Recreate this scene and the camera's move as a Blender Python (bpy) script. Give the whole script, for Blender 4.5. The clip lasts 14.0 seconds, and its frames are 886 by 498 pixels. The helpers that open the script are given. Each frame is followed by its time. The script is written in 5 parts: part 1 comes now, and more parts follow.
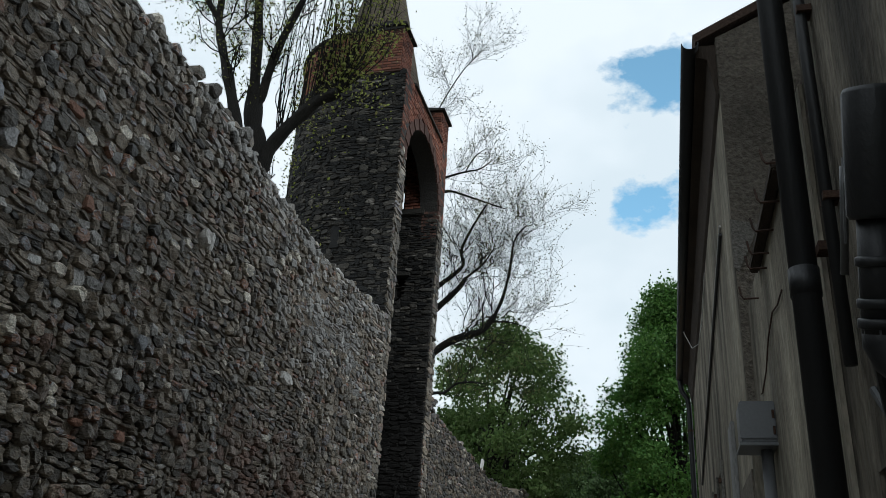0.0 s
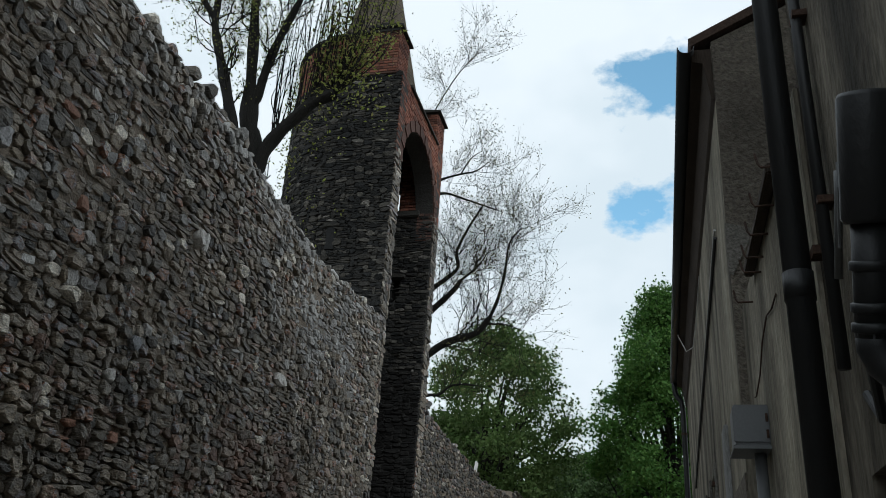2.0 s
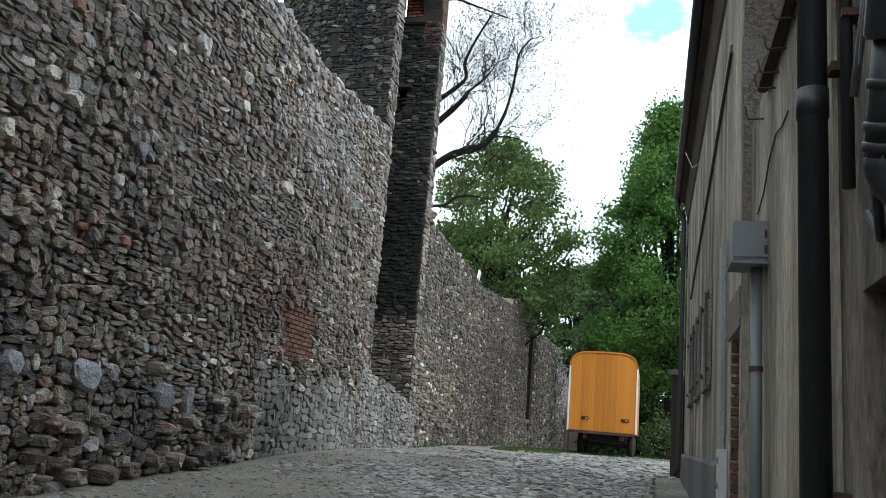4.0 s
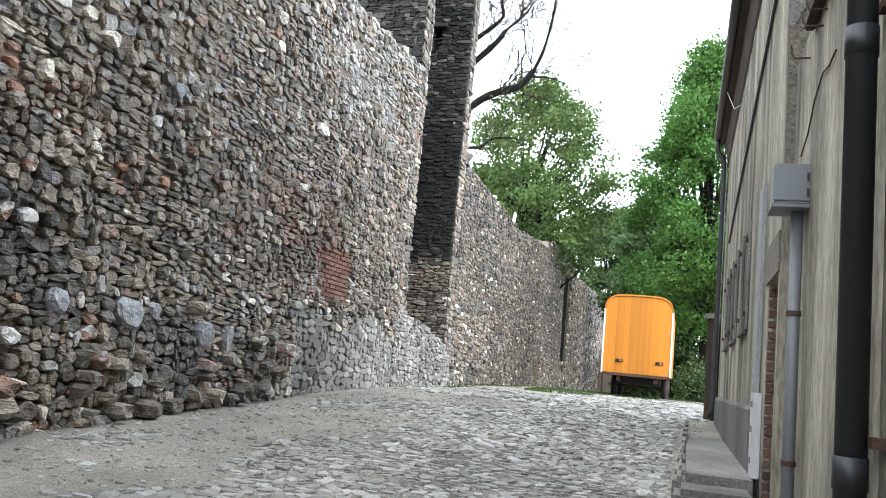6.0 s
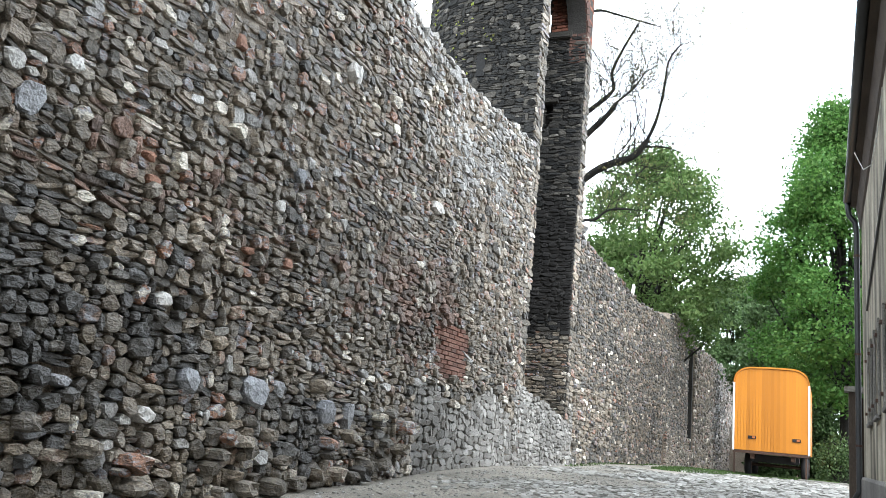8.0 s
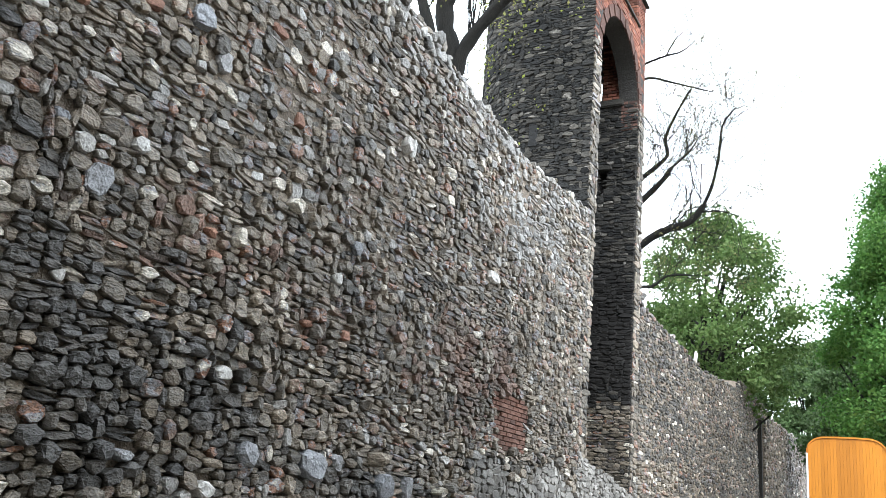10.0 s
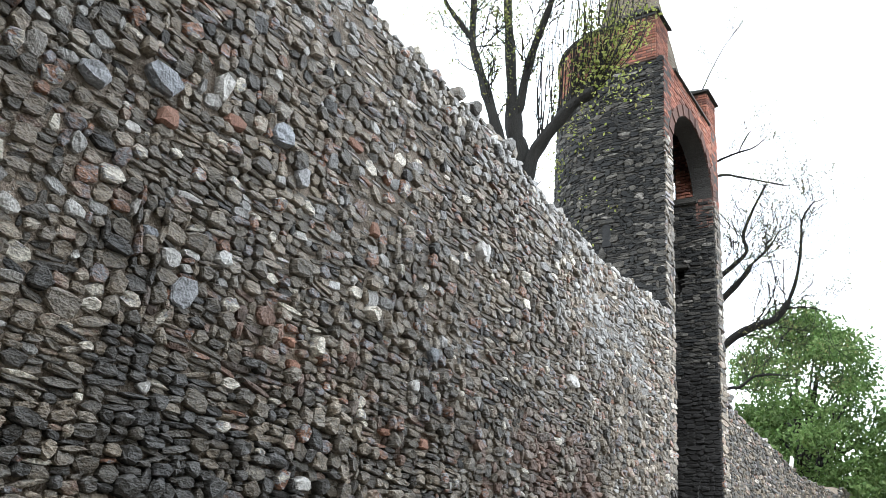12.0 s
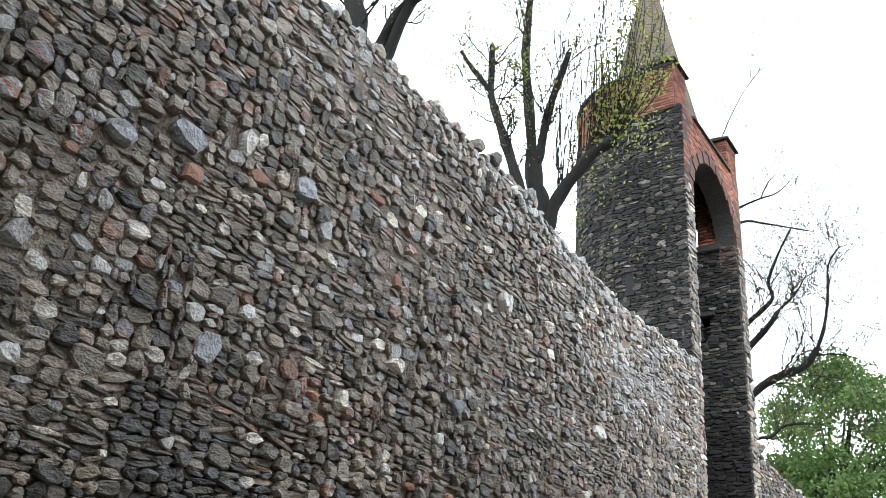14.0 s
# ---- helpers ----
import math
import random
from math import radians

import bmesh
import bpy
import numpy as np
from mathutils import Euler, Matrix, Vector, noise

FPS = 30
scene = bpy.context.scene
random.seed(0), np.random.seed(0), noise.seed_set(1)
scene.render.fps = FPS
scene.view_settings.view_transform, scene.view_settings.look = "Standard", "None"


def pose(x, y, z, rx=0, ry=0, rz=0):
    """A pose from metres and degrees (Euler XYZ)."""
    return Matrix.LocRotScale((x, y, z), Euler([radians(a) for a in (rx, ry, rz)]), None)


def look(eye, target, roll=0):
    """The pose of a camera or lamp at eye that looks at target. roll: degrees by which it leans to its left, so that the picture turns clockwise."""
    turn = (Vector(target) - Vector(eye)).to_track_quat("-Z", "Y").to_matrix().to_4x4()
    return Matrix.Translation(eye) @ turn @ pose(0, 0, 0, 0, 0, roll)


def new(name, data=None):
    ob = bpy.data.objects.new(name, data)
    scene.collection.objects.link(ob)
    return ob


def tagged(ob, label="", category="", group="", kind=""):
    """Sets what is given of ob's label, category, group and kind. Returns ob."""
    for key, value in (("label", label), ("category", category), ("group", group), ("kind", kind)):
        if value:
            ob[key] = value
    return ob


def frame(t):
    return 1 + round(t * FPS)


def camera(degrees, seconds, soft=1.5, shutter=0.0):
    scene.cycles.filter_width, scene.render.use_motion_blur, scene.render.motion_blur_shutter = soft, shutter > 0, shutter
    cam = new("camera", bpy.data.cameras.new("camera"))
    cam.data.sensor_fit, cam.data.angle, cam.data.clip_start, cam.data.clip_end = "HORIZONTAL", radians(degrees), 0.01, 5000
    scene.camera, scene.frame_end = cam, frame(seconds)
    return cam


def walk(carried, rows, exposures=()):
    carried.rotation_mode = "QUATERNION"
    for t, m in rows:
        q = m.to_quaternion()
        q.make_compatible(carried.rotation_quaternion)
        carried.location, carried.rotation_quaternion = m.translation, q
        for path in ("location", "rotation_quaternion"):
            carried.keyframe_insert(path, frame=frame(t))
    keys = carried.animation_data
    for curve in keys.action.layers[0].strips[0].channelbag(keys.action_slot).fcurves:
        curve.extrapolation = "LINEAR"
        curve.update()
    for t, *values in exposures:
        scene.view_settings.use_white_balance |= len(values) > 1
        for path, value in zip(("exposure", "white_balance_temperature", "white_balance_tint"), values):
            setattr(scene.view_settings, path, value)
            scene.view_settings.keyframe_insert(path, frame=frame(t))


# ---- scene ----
cam = camera(55.2, 14.0, soft=0.75)
EYE = (0.0, 0.0, 1.6)


def aim(t, yaw, pitch, roll, x=0.0, y=0.0, z=0.0):
    """A row of the walk: yaw to the right of +y, pitch upwards, roll, all in degrees; the eye's shift in metres."""
    a, b = radians(yaw), radians(pitch)
    eye = Vector(EYE) + Vector((x, y, z))
    return t, look(eye, eye + Vector((math.sin(a) * math.cos(b), math.cos(a) * math.cos(b), math.sin(b))), roll)


PATH = [
    (0.0, -15.29, 24.42, 3.72),
    (0.5, -15.07, 24.46, 3.85),
    (1.0, -15.18, 24.61, 3.76),
    (1.5, -15.19, 24.67, 3.81),
    (2.0, -14.94, 24.58, 3.90),
    (2.5, -15.01, 22.95, 3.98),
    (3.0, -14.96, 19.74, 4.31),
    (3.5, -14.71, 16.10, 4.48),
    (4.0, -14.38, 11.90, 4.77),
    (4.2, -14.20, 9.87, 4.90),
    (6.3, -17.30, 7.76, 5.35),
    (6.5, -18.08, 8.09, 5.31),
    (7.0, -20.54, 9.40, 5.34),
    (7.5, -22.82, 10.57, 5.37),
    (8.0, -24.82, 12.12, 5.35),
    (8.2, -25.37, 12.86, 5.27),
    (10.3, -29.86, 17.36, 5.38),
    (10.5, -30.41, 18.14, 5.41),
    (11.0, -32.09, 20.57, 5.52),
    (11.5, -33.62, 22.32, 5.62),
    (12.0, -35.21, 23.03, 5.75),
    (12.5, -36.67, 24.51, 5.74),
    (13.0, -37.79, 26.55, 5.96),
    (13.5, -37.28, 26.34, 5.76),
    (14.0, -37.21, 26.31, 5.73),
]
walk(cam, [aim(*r) for r in PATH], exposures=[(0.0, -2.71, 5900, 4), (2.0, -2.73, 5900, 4), (2.5, -2.71, 5900, 5), (3.0, -2.45, 5950, 5), (3.5, -2.06, 5850, 5), (4.0, -1.52, 5800, 6), (4.2, -1.3, 5800, 6), (5.0, -0.65, 5880, 7), (6.3, -0.25, 5880, 7), (8.2, -0.35, 5880, 7), (10.3, -0.4, 5880, 7), (14.0, -0.62, 5900, 8)])

# ---------------------------------------------------------------- light
SUN_EL, SUN_AZ = 40.0, 134.0
GAP = (0.03, 0.853, 0.521)
world = bpy.data.worlds.new("world")
scene.world = world
world.use_nodes = True
wt = world.node_tree
bg = wt.nodes["Background"]
sky = wt.nodes.new("ShaderNodeTexSky")
sky.sky_type, sky.sun_disc = "NISHITA", False
sky.sun_elevation, sky.sun_rotation = radians(SUN_EL), radians(SUN_AZ)
gain = wt.nodes.new("ShaderNodeVectorMath")
gain.operation = "SCALE"
gain.inputs["Scale"].default_value = 1.55
tint = wt.nodes.new("ShaderNodeHueSaturation")
tint.inputs["Saturation"].default_value, tint.inputs["Hue"].default_value = 1.0, 0.472
wt.links.new(sky.outputs[0], tint.inputs["Color"])
wt.links.new(tint.outputs[0], gain.inputs[0])
coord = wt.nodes.new("ShaderNodeTexCoord")
wmap = wt.nodes.new("ShaderNodeMapping")
wmap.inputs["Location"].default_value = (3.15, 1.9, 0.4)
wmap.inputs["Scale"].default_value = (1.0, 1.0, 1.6)
wt.links.new(coord.outputs["Generated"], wmap.inputs[0])
cloud = wt.nodes.new("ShaderNodeTexNoise")
cloud.inputs["Scale"].default_value, cloud.inputs["Detail"].default_value = 4.2, 9.0
cloud.inputs["Roughness"].default_value = 0.6
wt.links.new(wmap.outputs[0], cloud.inputs["Vector"])
ramp = wt.nodes.new("ShaderNodeValToRGB")
ramp.color_ramp.elements[0].position, ramp.color_ramp.elements[0].color = 0.285, (0, 0, 0, 1)
ramp.color_ramp.elements[1].position, ramp.color_ramp.elements[1].color = 0.345, (1, 1, 1, 1)
# the cloud cover is torn open over the lane's end
toward = wt.nodes.new("ShaderNodeVectorMath")
toward.operation = "DOT_PRODUCT"
toward.inputs[1].default_value = GAP
wt.links.new(coord.outputs["Generated"], toward.inputs[0])
tear = wt.nodes.new("ShaderNodeMapRange")
tear.inputs["From Min"].default_value, tear.inputs["From Max"].default_value = 0.9905, 0.9975
tear.inputs["To Min"].default_value, tear.inputs["To Max"].default_value = 0.0, -0.21
wt.links.new(toward.outputs["Value"], tear.inputs["Value"])
torn = wt.nodes.new("ShaderNodeMath")
wt.links.new(cloud.outputs[0], torn.inputs[0])
wt.links.new(tear.outputs[0], torn.inputs[1])
wt.links.new(torn.outputs[0], ramp.inputs[0])
shade = wt.nodes.new("ShaderNodeTexNoise")
shade.inputs["Scale"].default_value, shade.inputs["Detail"].default_value = 4.0, 4.0
wt.links.new(wmap.outputs[0], shade.inputs["Vector"])
tone = wt.nodes.new("ShaderNodeValToRGB")
tone.color_ramp.elements[0].position, tone.color_ramp.elements[0].color = 0.33, (5.2, 5.45, 5.6, 1)
tone.color_ramp.elements[1].position, tone.color_ramp.elements[1].color = 0.56, (6.2, 6.25, 6.3, 1)
wt.links.new(shade.outputs[0], tone.inputs[0])
wmix = wt.nodes.new("ShaderNodeMix")
wmix.data_type = "RGBA"
wt.links.new(ramp.outputs[0], wmix.inputs["Factor"])
wt.links.new(gain.outputs[0], wmix.inputs["A"])
wt.links.new(tone.outputs[0], wmix.inputs["B"])
wt.links.new(wmix.outputs["Result"], bg.inputs[0])
bg.inputs[1].default_value = 1.0

sun = new("sun", bpy.data.lights.new("sun", "SUN"))
sun.data.energy, sun.data.angle, sun.data.color = 3.45, radians(13), (1.0, 0.97, 0.92)
sa, se = radians(SUN_AZ), radians(SUN_EL)
sun.matrix_world = look((30 * math.sin(sa), 30 * math.cos(sa), 40), (30 * math.sin(sa) - math.sin(sa) * math.cos(se), 30 * math.cos(sa) - math.cos(sa) * math.cos(se), 40 - math.sin(se)))


# ---------------------------------------------------------------- materials
def material(name, stops, scale=6.0, rough=0.9, bump=0.3, bump_scale=40.0, vary="", metal=0.0, stains=0.35, stretch=(1, 1, 1), distance=0.02, stain_scale=0.6, gloss=0.3, coarse=0.0, grain=0.28):
    """A surface: a ramp of colours driven by noise or by chance per piece ("island", "object"), fine grain, large stains and relief."""
    m = bpy.data.materials.new(name)
    m.use_nodes = True
    t = m.node_tree
    b = t.nodes["Principled BSDF"]
    geo = t.nodes.new("ShaderNodeNewGeometry")
    mp = t.nodes.new("ShaderNodeMapping")
    mp.inputs["Scale"].default_value = stretch
    t.links.new(geo.outputs["Position"], mp.inputs[0])
    n1 = t.nodes.new("ShaderNodeTexNoise")
    n1.inputs["Scale"].default_value, n1.inputs["Detail"].default_value = scale, 8.0
    n1.inputs["Roughness"].default_value = 0.65
    t.links.new(mp.outputs[0], n1.inputs["Vector"])
    r = t.nodes.new("ShaderNodeValToRGB")
    while len(r.color_ramp.elements) < len(stops):
        r.color_ramp.elements.new(0.5)
    for e, (p, c) in zip(r.color_ramp.elements, stops):
        e.position, e.color = p, (*c, 1)
    if vary:
        if vary == "island":
            src = geo.outputs["Random Per Island"]
        else:
            src = t.nodes.new("ShaderNodeObjectInfo").outputs["Random"]
        add = t.nodes.new("ShaderNodeMath")
        add.operation = "MULTIPLY_ADD"
        add.inputs[1].default_value = 0.26
        t.links.new(n1.outputs[0], add.inputs[0])
        sh = t.nodes.new("ShaderNodeMath")
        sh.operation = "SUBTRACT"
        sh.inputs[1].default_value = 0.13
        t.links.new(src, sh.inputs[0])
        t.links.new(sh.outputs[0], add.inputs[2])
        t.links.new(add.outputs[0], r.inputs[0])
    else:
        t.links.new(n1.outputs[0], r.inputs[0])
    # large stains and fine grain darken or lighten the colour
    n2 = t.nodes.new("ShaderNodeTexNoise")
    n2.inputs["Scale"].default_value, n2.inputs["Detail"].default_value = stain_scale, 5.0
    t.links.new(mp.outputs[0], n2.inputs["Vector"])
    n3 = t.nodes.new("ShaderNodeTexNoise")
    n3.inputs["Scale"].default_value, n3.inputs["Detail"].default_value = bump_scale, 6.0
    t.links.new(mp.outputs[0], n3.inputs["Vector"])
    mr = t.nodes.new("ShaderNodeMapRange")
    mr.inputs["From Min"].default_value, mr.inputs["From Max"].default_value = 0.3, 0.7
    mr.inputs["To Min"].default_value, mr.inputs["To Max"].default_value = 1.0 - stains, 1.0 + stains * 0.6
    t.links.new(n2.outputs[0], mr.inputs["Value"])
    mg = t.nodes.new("ShaderNodeMapRange")
    mg.inputs["From Min"].default_value, mg.inputs["From Max"].default_value = 0.3, 0.7
    mg.inputs["To Min"].default_value, mg.inputs["To Max"].default_value = 1 - grain, 1 + grain
    t.links.new(n3.outputs[0], mg.inputs["Value"])
    mul = t.nodes.new("ShaderNodeMath")
    mul.operation = "MULTIPLY"
    t.links.new(mr.outputs[0], mul.inputs[0])
    t.links.new(mg.outputs[0], mul.inputs[1])
    sc = t.nodes.new("ShaderNodeVectorMath")
    sc.operation = "SCALE"
    t.links.new(r.outputs[0], sc.inputs[0])
    t.links.new(mul.outputs[0], sc.inputs["Scale"])
    t.links.new(sc.outputs[0], b.inputs["Base Color"])
    b.inputs["Roughness"].default_value, b.inputs["Metallic"].default_value = rough, metal
    b.inputs["Specular IOR Level"].default_value = gloss
    if bump:
        bp = t.nodes.new("ShaderNodeBump")
        bp.inputs["Strength"].default_value, bp.inputs["Distance"].default_value = bump, distance
        t.links.new(n3.outputs[0], bp.inputs["Height"])
        if coarse:
            n4 = t.nodes.new("ShaderNodeTexNoise")
            n4.inputs["Scale"].default_value, n4.inputs["Detail"].default_value = coarse, 3.0
            t.links.new(mp.outputs[0], n4.inputs["Vector"])
            b2 = t.nodes.new("ShaderNodeBump")
            b2.inputs["Strength"].default_value, b2.inputs["Distance"].default_value = 0.8, 0.07
            t.links.new(n4.outputs[0], b2.inputs["Height"])
            t.links.new(b2.outputs[0], bp.inputs["Normal"])
        t.links.new(bp.outputs[0], b.inputs["Normal"])
    return m


def ramp_of(*cols):
    return [(i / (len(cols) - 1), c) for i, c in enumerate(cols)]


RUBBLE = [(0.0, (0.036, 0.034, 0.031)), (0.08, (0.068, 0.059, 0.048)), (0.17, (0.135, 0.112, 0.081)), (0.25, (0.088, 0.08, 0.067)), (0.34, (0.19, 0.153, 0.11)),
          (0.42, (0.118, 0.104, 0.086)), (0.5, (0.23, 0.187, 0.136)), (0.58, (0.149, 0.131, 0.105)), (0.66, (0.28, 0.23, 0.17)), (0.73, (0.181, 0.16, 0.13)),
          (0.79, (0.326, 0.282, 0.223)), (0.84, (0.194, 0.12, 0.084)), (0.875, (0.215, 0.222, 0.237)), (0.905, (0.149, 0.09, 0.064)), (0.93, (0.298, 0.146, 0.081)),
          (0.945, (0.241, 0.249, 0.268)), (0.965, (0.42, 0.378, 0.306)), (0.985, (0.63, 0.58, 0.491))]
M_RUBBLE = material("rubble_stone", RUBBLE, 9, 0.55, 1.0, 42, "island", stains=0.3, distance=0.02, gloss=0.5, grain=0.42, coarse=9.0, stretch=(1, 0.8, 1.5))
M_RUBBLE_PIECE = material("rubble_stone_piece", RUBBLE, 9, 0.55, 1.0, 42, "object", stains=0.3, distance=0.02, gloss=0.5, grain=0.42, coarse=9.0, stretch=(1, 0.8, 1.5))
M_SLAB = material("dark_wall_slab", ramp_of((0.047, 0.044, 0.041), (0.088, 0.082, 0.073), (0.062, 0.057, 0.051), (0.132, 0.117, 0.096), (0.076, 0.073, 0.070)), 9, 0.5, 1.0, 42, "island", stains=0.3, distance=0.02, gloss=0.5, grain=0.42, coarse=9.0, stretch=(1, 0.8, 1.5))
M_WARM = material("ruddy_field_stone", ramp_of((0.080, 0.058, 0.046), (0.170, 0.115, 0.088), (0.110, 0.090, 0.076), (0.215, 0.130, 0.095), (0.190, 0.160, 0.130), (0.150, 0.085, 0.065)), 9, 0.6, 1.0, 42, "island", stains=0.3, distance=0.02, gloss=0.4, grain=0.42, coarse=9.0)
# pale crest stone, also used to paint the upper wall's stronger light
M_PALE_SUNLIT = material("pale_sunlit_field_stone", ramp_of((0.190, 0.182, 0.170), (0.300, 0.288, 0.268), (0.230, 0.225, 0.218), (0.400, 0.385, 0.360), (0.270, 0.250, 0.222), (0.480, 0.470, 0.450)), 9, 0.6, 1.0, 42, "island", stains=0.3, distance=0.02, gloss=0.5, grain=0.4, coarse=9.0)
M_QUARTZ = material("white_quartz_stone", ramp_of((0.44, 0.42, 0.39), (0.60, 0.58, 0.55), (0.52, 0.49, 0.45)), 9, 0.5, 0.8, 42, "object", stains=0.25, distance=0.015, gloss=0.5, grain=0.3, coarse=9.0)
M_BLUE_STONE = material("blue_grey_boulder", ramp_of((0.20, 0.208, 0.225), (0.30, 0.308, 0.325), (0.27, 0.262, 0.258)), 9, 0.55, 0.9, 42, "object", stains=0.3, distance=0.02, gloss=0.5, grain=0.35, coarse=9.0)
M_ORANGE_STONE = material("orange_brick_rubble", ramp_of((0.20, 0.105, 0.072), (0.30, 0.165, 0.115), (0.25, 0.14, 0.105)), 14, 0.8, 0.8, 50, "object", stains=0.3, distance=0.015, grain=0.35)
M_REPAIR = material("repair_stone", ramp_of((0.14, 0.132, 0.12), (0.26, 0.246, 0.224), (0.19, 0.178, 0.16), (0.34, 0.325, 0.3)), 9, 0.7, 0.8, 42, "island", stains=0.35, distance=0.015, grain=0.4)
M_MORTAR = material("lime_mortar", ramp_of((0.15, 0.122, 0.095), (0.23, 0.189, 0.149), (0.32, 0.268, 0.216)), 14, 0.95, 1.0, 45, stains=0.35, distance=0.04, grain=0.4)
SLATE = [(0.0, (0.015, 0.015, 0.015)), (0.3, (0.024, 0.024, 0.023)), (0.55, (0.036, 0.034, 0.031)), (0.8, (0.054, 0.05, 0.043)), (0.93, (0.088, 0.081, 0.07)), (0.985, (0.135, 0.126, 0.11)), (1.0, (0.244, 0.225, 0.202))]
M_SLATE = material("dark_slate_stone", SLATE, 9, 0.88, 0.9, 28, "island", stains=0.35, distance=0.03)
M_SLATE_PIECE = material("dark_slate_piece", SLATE, 9, 0.88, 0.9, 28, "object", stains=0.35, distance=0.03)
# the tower's dark mortar; in the wall recess its colour stands for shade
M_MORTAR_AND_SHADE = material("dark_mortar_and_shade", ramp_of((0.035, 0.034, 0.032), (0.075, 0.07, 0.064)), 14, 0.95, 0.8, 30, distance=0.03)
BRICK = [(0.0, (0.1, 0.045, 0.033)), (0.3, (0.19, 0.075, 0.05)), (0.6, (0.26, 0.1, 0.065)), (0.85, (0.31, 0.14, 0.09)), (1.0, (0.17, 0.1, 0.08))]
M_BRICK = material("red_brick", BRICK, 20, 0.9, 0.5, 60, "island", stains=0.35)
M_BRICK_PIECE = material("red_brick_piece", BRICK, 20, 0.9, 0.5, 60, "object", stains=0.35)
M_OLD_BRICK = material("old_brick", ramp_of((0.065, 0.04, 0.034), (0.115, 0.06, 0.046), (0.15, 0.09, 0.07)), 20, 0.92, 0.6, 60, "island", stains=0.4)
M_OLD_BRICK_PIECE = material("old_brick_piece", ramp_of((0.105, 0.06, 0.046), (0.18, 0.09, 0.065), (0.22, 0.125, 0.095)), 20, 0.92, 0.6, 60, "object", stains=0.4)
# near-black that puts the tower's inner shade into the colour
M_INNER_SHADE = material("inner_shade_black", ramp_of((0.012, 0.011, 0.011), (0.03, 0.028, 0.026)), 6, 0.95, 0.5, 30)
M_CAP = material("mossy_cap", ramp_of((0.02, 0.02, 0.018), (0.06, 0.058, 0.05)), 12, 0.9, 0.5, 50)
M_SPIRE = material("spire_tile", ramp_of((0.07, 0.048, 0.038), (0.13, 0.085, 0.066), (0.10, 0.085, 0.058)), 1.5, 0.9, 0.5, 30, "island", stains=0.4)
M_COBBLE = material("cobble", [(0.0, (0.135, 0.127, 0.111)), (0.35, (0.21, 0.2, 0.178)), (0.75, (0.27, 0.258, 0.233)), (1.0, (0.36, 0.348, 0.322))], 9, 0.6, 0.5, 45, "island", stains=0.25)
M_COBBLE_PIECE = material("cobble_piece", [(0.0, (0.135, 0.127, 0.111)), (0.35, (0.21, 0.2, 0.178)), (0.75, (0.27, 0.258, 0.233)), (1.0, (0.36, 0.348, 0.322))], 9, 0.6, 0.5, 45, "object", stains=0.25)
M_EARTH = material("trodden_earth", ramp_of((0.12, 0.105, 0.084), (0.24, 0.217, 0.181), (0.37, 0.345, 0.3)), 16, 0.95, 1.0, 60, stains=0.4, distance=0.03, grain=0.45)
M_GRASS = material("grass", ramp_of((0.035, 0.06, 0.015), (0.07, 0.12, 0.03)), 12, 0.9, 0.4, 50, "island")
M_PLASTER = material("stained_plaster", ramp_of((0.075, 0.066, 0.05), (0.28, 0.252, 0.196), (0.46, 0.425, 0.345)), 2.8, 0.92, 0.8, 24, stains=0.85, stretch=(2.0, 2.0, 0.4), distance=0.02, stain_scale=1.1, grain=0.34)
M_OLD_PLASTER = material("peeling_brown_plaster", ramp_of((0.045, 0.039, 0.031), (0.15, 0.132, 0.102), (0.30, 0.272, 0.222)), 2.4, 0.92, 0.9, 20, stains=0.85, stretch=(1.8, 1.8, 0.5), distance=0.025, stain_scale=1.3, grain=0.36)
M_ROUGHCAST = material("roughcast", ramp_of((0.12, 0.105, 0.085), (0.22, 0.195, 0.16)), 7.0, 0.95, 1.0, 30, stains=0.4, distance=0.03)
M_PLINTH = material("cement_plinth", ramp_of((0.09, 0.085, 0.08), (0.2, 0.19, 0.175)), 3, 0.9, 0.5, 30, stains=0.4)
M_CONCRETE = material("worn_concrete", ramp_of((0.09, 0.084, 0.072), (0.19, 0.18, 0.158), (0.27, 0.258, 0.232)), 7, 0.92, 0.9, 40, stains=0.5, grain=0.3)
M_PIPE = material("dark_painted_metal", ramp_of((0.012, 0.013, 0.014), (0.028, 0.029, 0.031)), 5, 0.5, 0.15, 60, stains=0.4, stretch=(1, 1, 0.3), gloss=0.5, grain=0.06)
M_GREY_PIPE = material("grey_pvc", ramp_of((0.12, 0.125, 0.13), (0.19, 0.195, 0.2)), 4, 0.5, 0.1, 60, stains=0.25, stretch=(1, 1, 0.3), gloss=0.5, grain=0.06)
M_BOX = material("grey_steel", ramp_of((0.13, 0.137, 0.142), (0.19, 0.197, 0.205)), 4, 0.45, 0.08, 60, stains=0.2, gloss=0.5, grain=0.06)
M_WHITE = material("weathered_white", ramp_of((0.45, 0.44, 0.42), (0.68, 0.67, 0.65)), 5, 0.7, 0.2, 50, stains=0.3, stretch=(1, 1, 0.3), grain=0.06)
M_TIMBER = material("dark_timber", ramp_of((0.03, 0.022, 0.016), (0.075, 0.055, 0.04)), 9, 0.85, 0.5, 40, stains=0.3, stretch=(3, 3, 0.4))
M_ORANGE = material("orange_paint", [(0.0, (0.43, 0.155, 0.009)), (0.5, (0.51, 0.187, 0.011)), (1.0, (0.56, 0.21, 0.014))], 3, 0.5, 0.1, 60, "object", stains=0.14, stretch=(2, 2, 0.3), gloss=0.4, grain=0.06)
